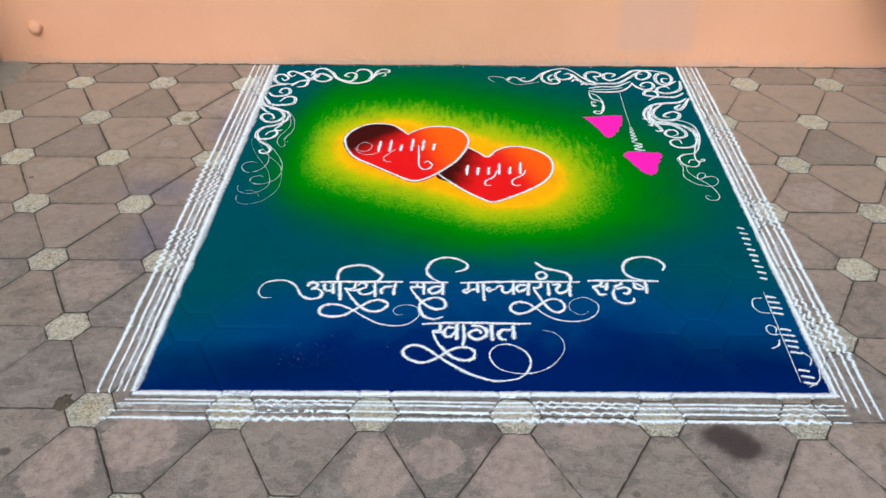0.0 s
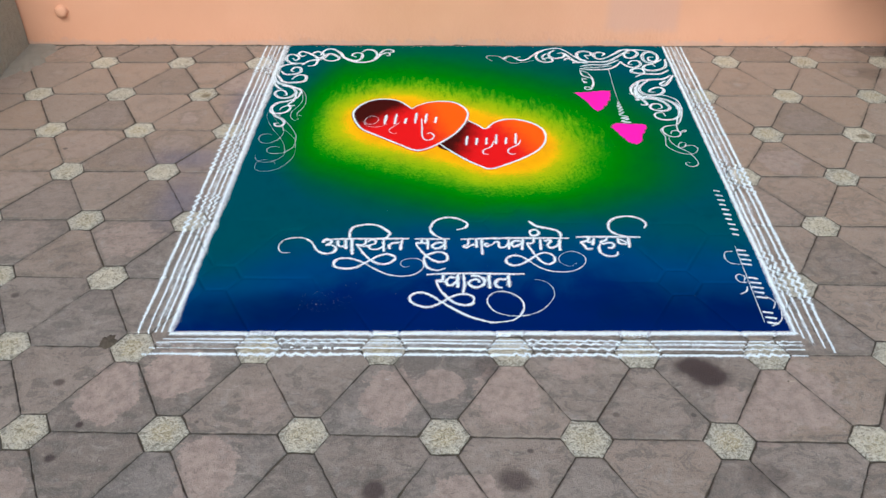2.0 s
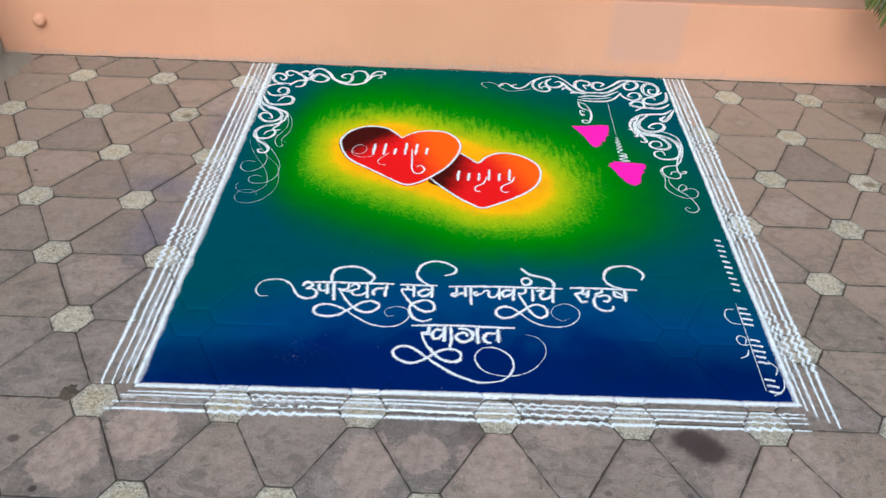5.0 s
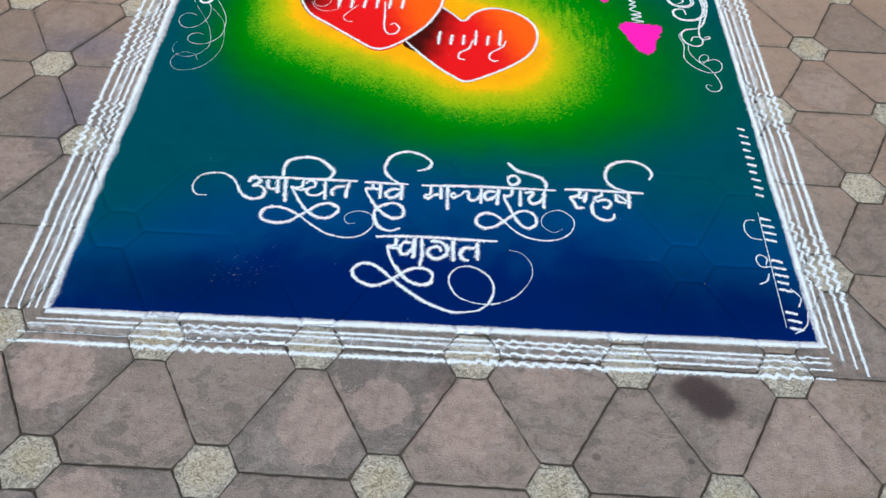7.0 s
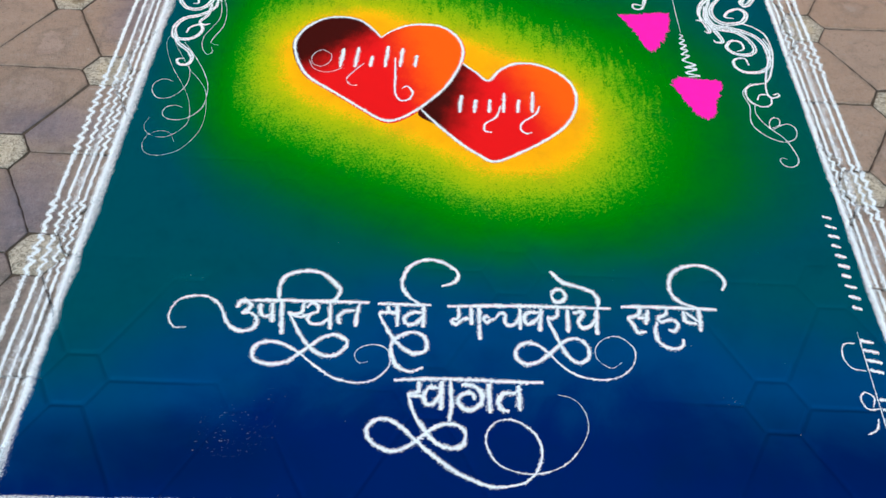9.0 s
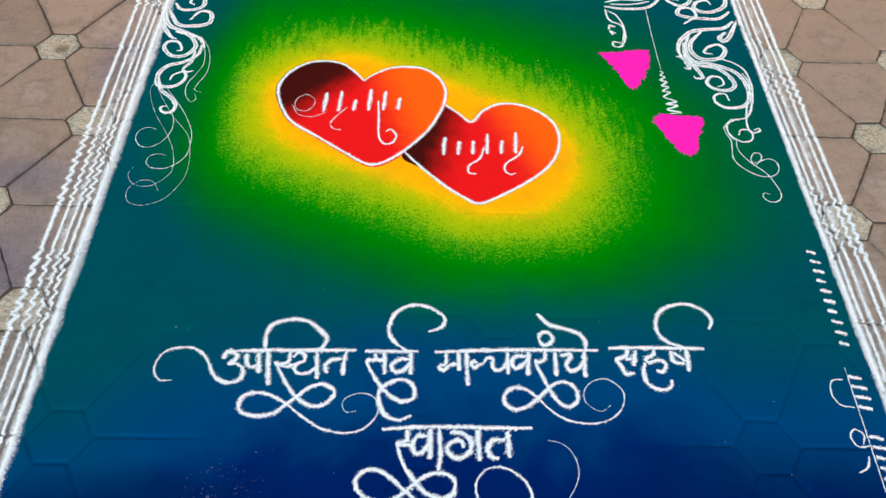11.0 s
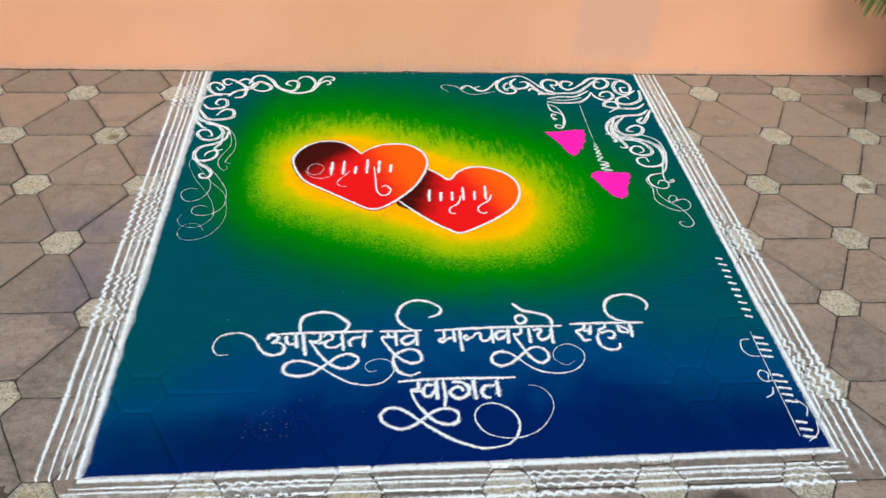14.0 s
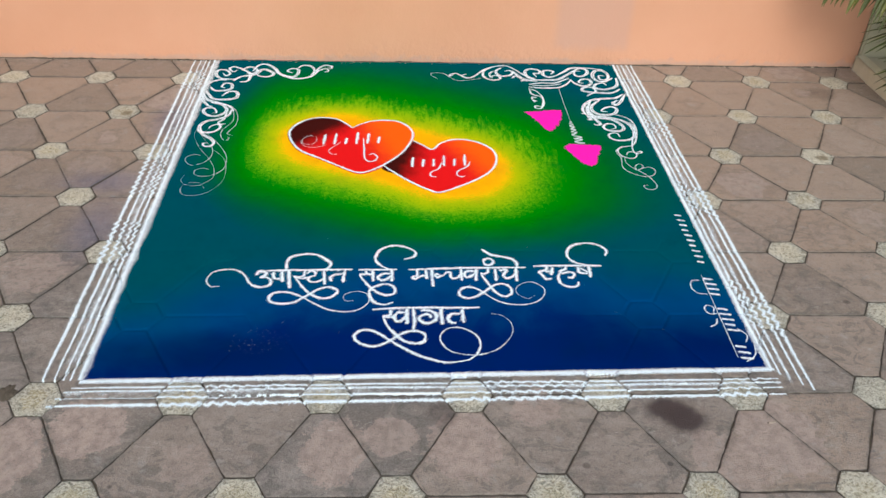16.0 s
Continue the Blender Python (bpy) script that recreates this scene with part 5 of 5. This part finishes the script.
pen_part("tendril", [(4, [(146.4, 101.6), (146.1, 98), (148, 94.1), (150.5, 91.1), (151.8, 87.7), (152.3, 84.4), (151, 82.4), (149.1, 82.4), (148.2, 84), (148.9, 84.8), (149.9, 84.4)])], white_powder, rangoli)
# the pendants
pendant = shape_part("pendant", [(118.7, 132.4), (124.4, 133.2), (130.1, 133.9), (131.2, 132.2), (130.3, 127.3), (128.4, 123), (125.6, 118.8), (123.8, 120.9), (121.4, 127.2)], pink_powder, rangoli, 0.0027, 6.5, "bright pink powder bud with frayed edge")
pen_part("cord", [(6, [(122.5, 151.5), (123.1, 146.6), (126, 144.2), (126.3, 139.5), (124.8, 135.5), (122.9, 135.5), (123.1, 137.2), (125.5, 136.6)])], white_powder, pendant)
pen_part("cord", [(5, [(123, 150.9), (125.3, 148.4), (126.5, 143), (125.3, 137.2)])], white_powder, pendant)
pen_part("cord", [(6, [(124.3, 143.6), (122.8, 144.2), (122.5, 142.4)])], white_powder, pendant)
pen_part("cord", [(6, [(124.1, 140.7), (122.8, 141.8), (123.2, 140.1)])], white_powder, pendant)
pendant = shape_part("pendant", [(129.3, 109), (130.9, 109.9), (134.3, 109.3), (138.9, 109.1), (140, 107.6), (138.1, 102.5), (136.9, 97.9), (135.1, 96.1), (132.6, 97.4), (130.6, 101.9), (128.8, 106.1)], pink_powder, rangoli, 0.0027, 6.5, "bright pink powder bud with frayed edge")
pen_part("cord", [(3, [(133.4, 152.3), (133.2, 137.3), (133.3, 126.3)])], white_powder, pendant)
pen_part("cord", [(5, [(132.8, 125.7), (133.6, 125.2), (132.7, 124.1), (133.7, 123.5), (132.5, 122.2), (133.8, 121.6), (132.5, 120.1), (134, 119.7), (132.4, 118.1), (134.1, 117.7), (132.3, 115.9), (135, 114.4), (132.4, 113.4), (135, 112.9), (132.4, 111.4), (135.4, 110.5), (132.7, 110)])], white_powder, pendant)
# the hearts
HEART = [(60.8, 119.4), (58.4, 122.8), (55.3, 125.7), (51.2, 126.7), (46.8, 125.7), (43, 122.3), (41, 117.5), (41.2, 113.6), (42.8, 108.8), (45.5, 104.3), (51.5, 99.7), (57.9, 94.8), (62.3, 91.6), (65, 91.1), (68.1, 92.8), (71.5, 96.1), (75.5, 101.2), (78.2, 106.4), (79.9, 111.8), (80.3, 116.2), (78.9, 120.7), (75.6, 124.2), (71.6, 125.1), (67.1, 124.5), (63.3, 122.1), (60.8, 119.4)]
heart = shape_part("heart", HEART[:-1], heart_powder_a, rangoli, 0.0027, 0.0, "red powder heart shading to orange and black")
pen_part("outline", [(7.5, HEART)], white_powder, heart, 0.0012)
pen_part("flourish", [(3, [(49.8, 112.7), (47.5, 114), (45.5, 111.9), (45.9, 109), (48.1, 108.2), (49.8, 110.2), (49.8, 112.7)])], white_powder, heart, 0.0019)
pen_part("flourish", [(3, [(44.8, 110.4), (46.4, 107.2), (49.6, 106.2), (53.1, 108.1)])], white_powder, heart, 0.0019)
pen_part("flourish", [(4, [(57.6, 109.8), (55.1, 106.3), (54.1, 103.9), (55.2, 102.2), (56.7, 102.1)])], white_powder, heart, 0.0019)
pen_part("flourish", [(5, [(64.6, 112.2), (65, 105.6), (65.3, 100.1), (66.6, 97.7), (68.4, 98.1), (69.2, 100.4), (67.9, 102.5), (66.7, 101.6)])], white_powder, heart, 0.0019)
for k, tall in enumerate([1.9, 2.0, 1.1, 2.1, 1.9, 1.2]):
    x, y = 52.3083 + 3.41667 * k, 109.6 + 0.233333 * k
    pen_part("upright_bar", [(9, [(x - 0.1, y - 1.6), (x + 0.2, y - 1.6 + 3.6 * tall)])], white_powder, heart, 0.0019)
HEART = [(80.3, 111.3), (83.4, 108.2), (86.2, 105.6), (89, 109.5), (92.8, 112), (97.2, 112), (101.5, 109.9), (104.7, 106.3), (105.9, 101.8), (105.2, 96.4), (102.8, 91.6), (98.5, 87.2), (92.5, 82.8), (87.4, 80.1), (84, 81.9), (80, 85.2), (75.2, 90.3), (70.9, 95.6)]
heart = shape_part("heart", HEART, heart_powder_b, rangoli, 0.0022, 0.0, "red powder heart shading to orange and black")
pen_part("outline", [(7.5, HEART)], white_powder, heart, 0.0012)
pen_part("flourish", [(5, [(88.8, 97.2), (87.8, 93.6), (85.5, 91.4), (85.3, 89.2), (86.9, 88.7)])], white_powder, heart, 0.0019)
pen_part("flourish", [(5, [(97.5, 97.7), (96.5, 95), (93.7, 92.3), (93.1, 90.1), (94.2, 88.8), (95.5, 89.2)])], white_powder, heart, 0.0019)
for k, tall in enumerate([1.6, 1.2, 1.2, 1.8, 1.2, 1.9]):
    x, y = 79.9 + 3.2 * k, 96 + 0.2 * k
    pen_part("upright_bar", [(9, [(x - 0.1, y - 1.6), (x + 0.2, y - 1.6 + 3.6 * tall)])], white_powder, heart, 0.0019)

# ---- paving: every paver and small hexagon a piece of its own ----
pavement = thing("pavement", "weathered grey-brown pavers with small pale hexagons between them", "pavement", (0, 0, 0), "structure")


def piece_mesh(name, outline, material, seed):
    rng = random.Random(seed)
    bm = bmesh.new()
    shape = []
    for q, r in zip(outline, outline[1:] + outline[:1]):
        count = 12 if (r - q).length > 0.1 else 4
        for k in range(count):
            loose = 0.0020 if k == 0 else 0.0014
            shape.append(q.lerp(r, k / count) + Vector((rng.uniform(-1, 1), rng.uniform(-1, 1))) * loose)
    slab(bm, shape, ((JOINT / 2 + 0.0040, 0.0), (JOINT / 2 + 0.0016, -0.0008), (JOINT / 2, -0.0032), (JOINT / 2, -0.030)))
    mesh = bpy.data.meshes.new(name)
    bm.to_mesh(mesh)
    bm.free()
    mesh.materials.append(material)
    return mesh


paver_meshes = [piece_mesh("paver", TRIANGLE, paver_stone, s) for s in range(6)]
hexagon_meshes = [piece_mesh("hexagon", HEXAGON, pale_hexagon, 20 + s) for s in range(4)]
rng = random.Random(5)
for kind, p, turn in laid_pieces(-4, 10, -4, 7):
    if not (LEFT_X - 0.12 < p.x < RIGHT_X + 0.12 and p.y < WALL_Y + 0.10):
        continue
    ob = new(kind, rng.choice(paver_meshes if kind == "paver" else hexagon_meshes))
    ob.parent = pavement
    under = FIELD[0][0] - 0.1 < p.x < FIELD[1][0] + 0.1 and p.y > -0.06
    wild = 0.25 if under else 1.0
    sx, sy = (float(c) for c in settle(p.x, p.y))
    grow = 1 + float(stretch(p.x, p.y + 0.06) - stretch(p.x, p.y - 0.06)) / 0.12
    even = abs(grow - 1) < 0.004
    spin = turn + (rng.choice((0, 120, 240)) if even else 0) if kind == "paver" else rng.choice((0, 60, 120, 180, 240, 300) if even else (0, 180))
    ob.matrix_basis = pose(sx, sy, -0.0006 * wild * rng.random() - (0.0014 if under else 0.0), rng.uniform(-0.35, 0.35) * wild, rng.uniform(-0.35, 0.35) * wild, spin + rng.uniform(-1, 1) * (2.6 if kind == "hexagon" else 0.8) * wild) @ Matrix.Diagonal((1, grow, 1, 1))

# the same paving runs on behind the camera, joined
for wanted, name, material, label in (("paver", "further_pavers", paver_stone, "weathered grey-brown pavers further off"), ("hexagon", "further_hexagons", pale_hexagon, "small pale hexagons further off")):
    verts, faces = [], []
    for kind, p, turn in laid_pieces(-4, 10, -14, -4):
        if kind != wanted or not (LEFT_X - 0.05 < p.x < RIGHT_X + 0.05):
            continue
        ring = [Vector((float(c) for c in settle(q.x, q.y))) for q in inset(outline_of(kind, p, turn), JOINT / 2)]
        base, count = len(verts), len(ring)
        verts += [(q.x, q.y, 0.0) for q in ring] + [(q.x, q.y, -0.03) for q in ring]
        faces.append(tuple(range(base, base + count)))
        faces += [(base + i, base + count + i, base + count + (i + 1) % count, base + (i + 1) % count) for i in range(count)]
    mesh = bpy.data.meshes.new(name)
    mesh.from_pydata(verts, [], faces)
    mesh.materials.append(material)
    further = new(name, mesh)
    further.parent = pavement
    tagged(further, label, kind="stuff")
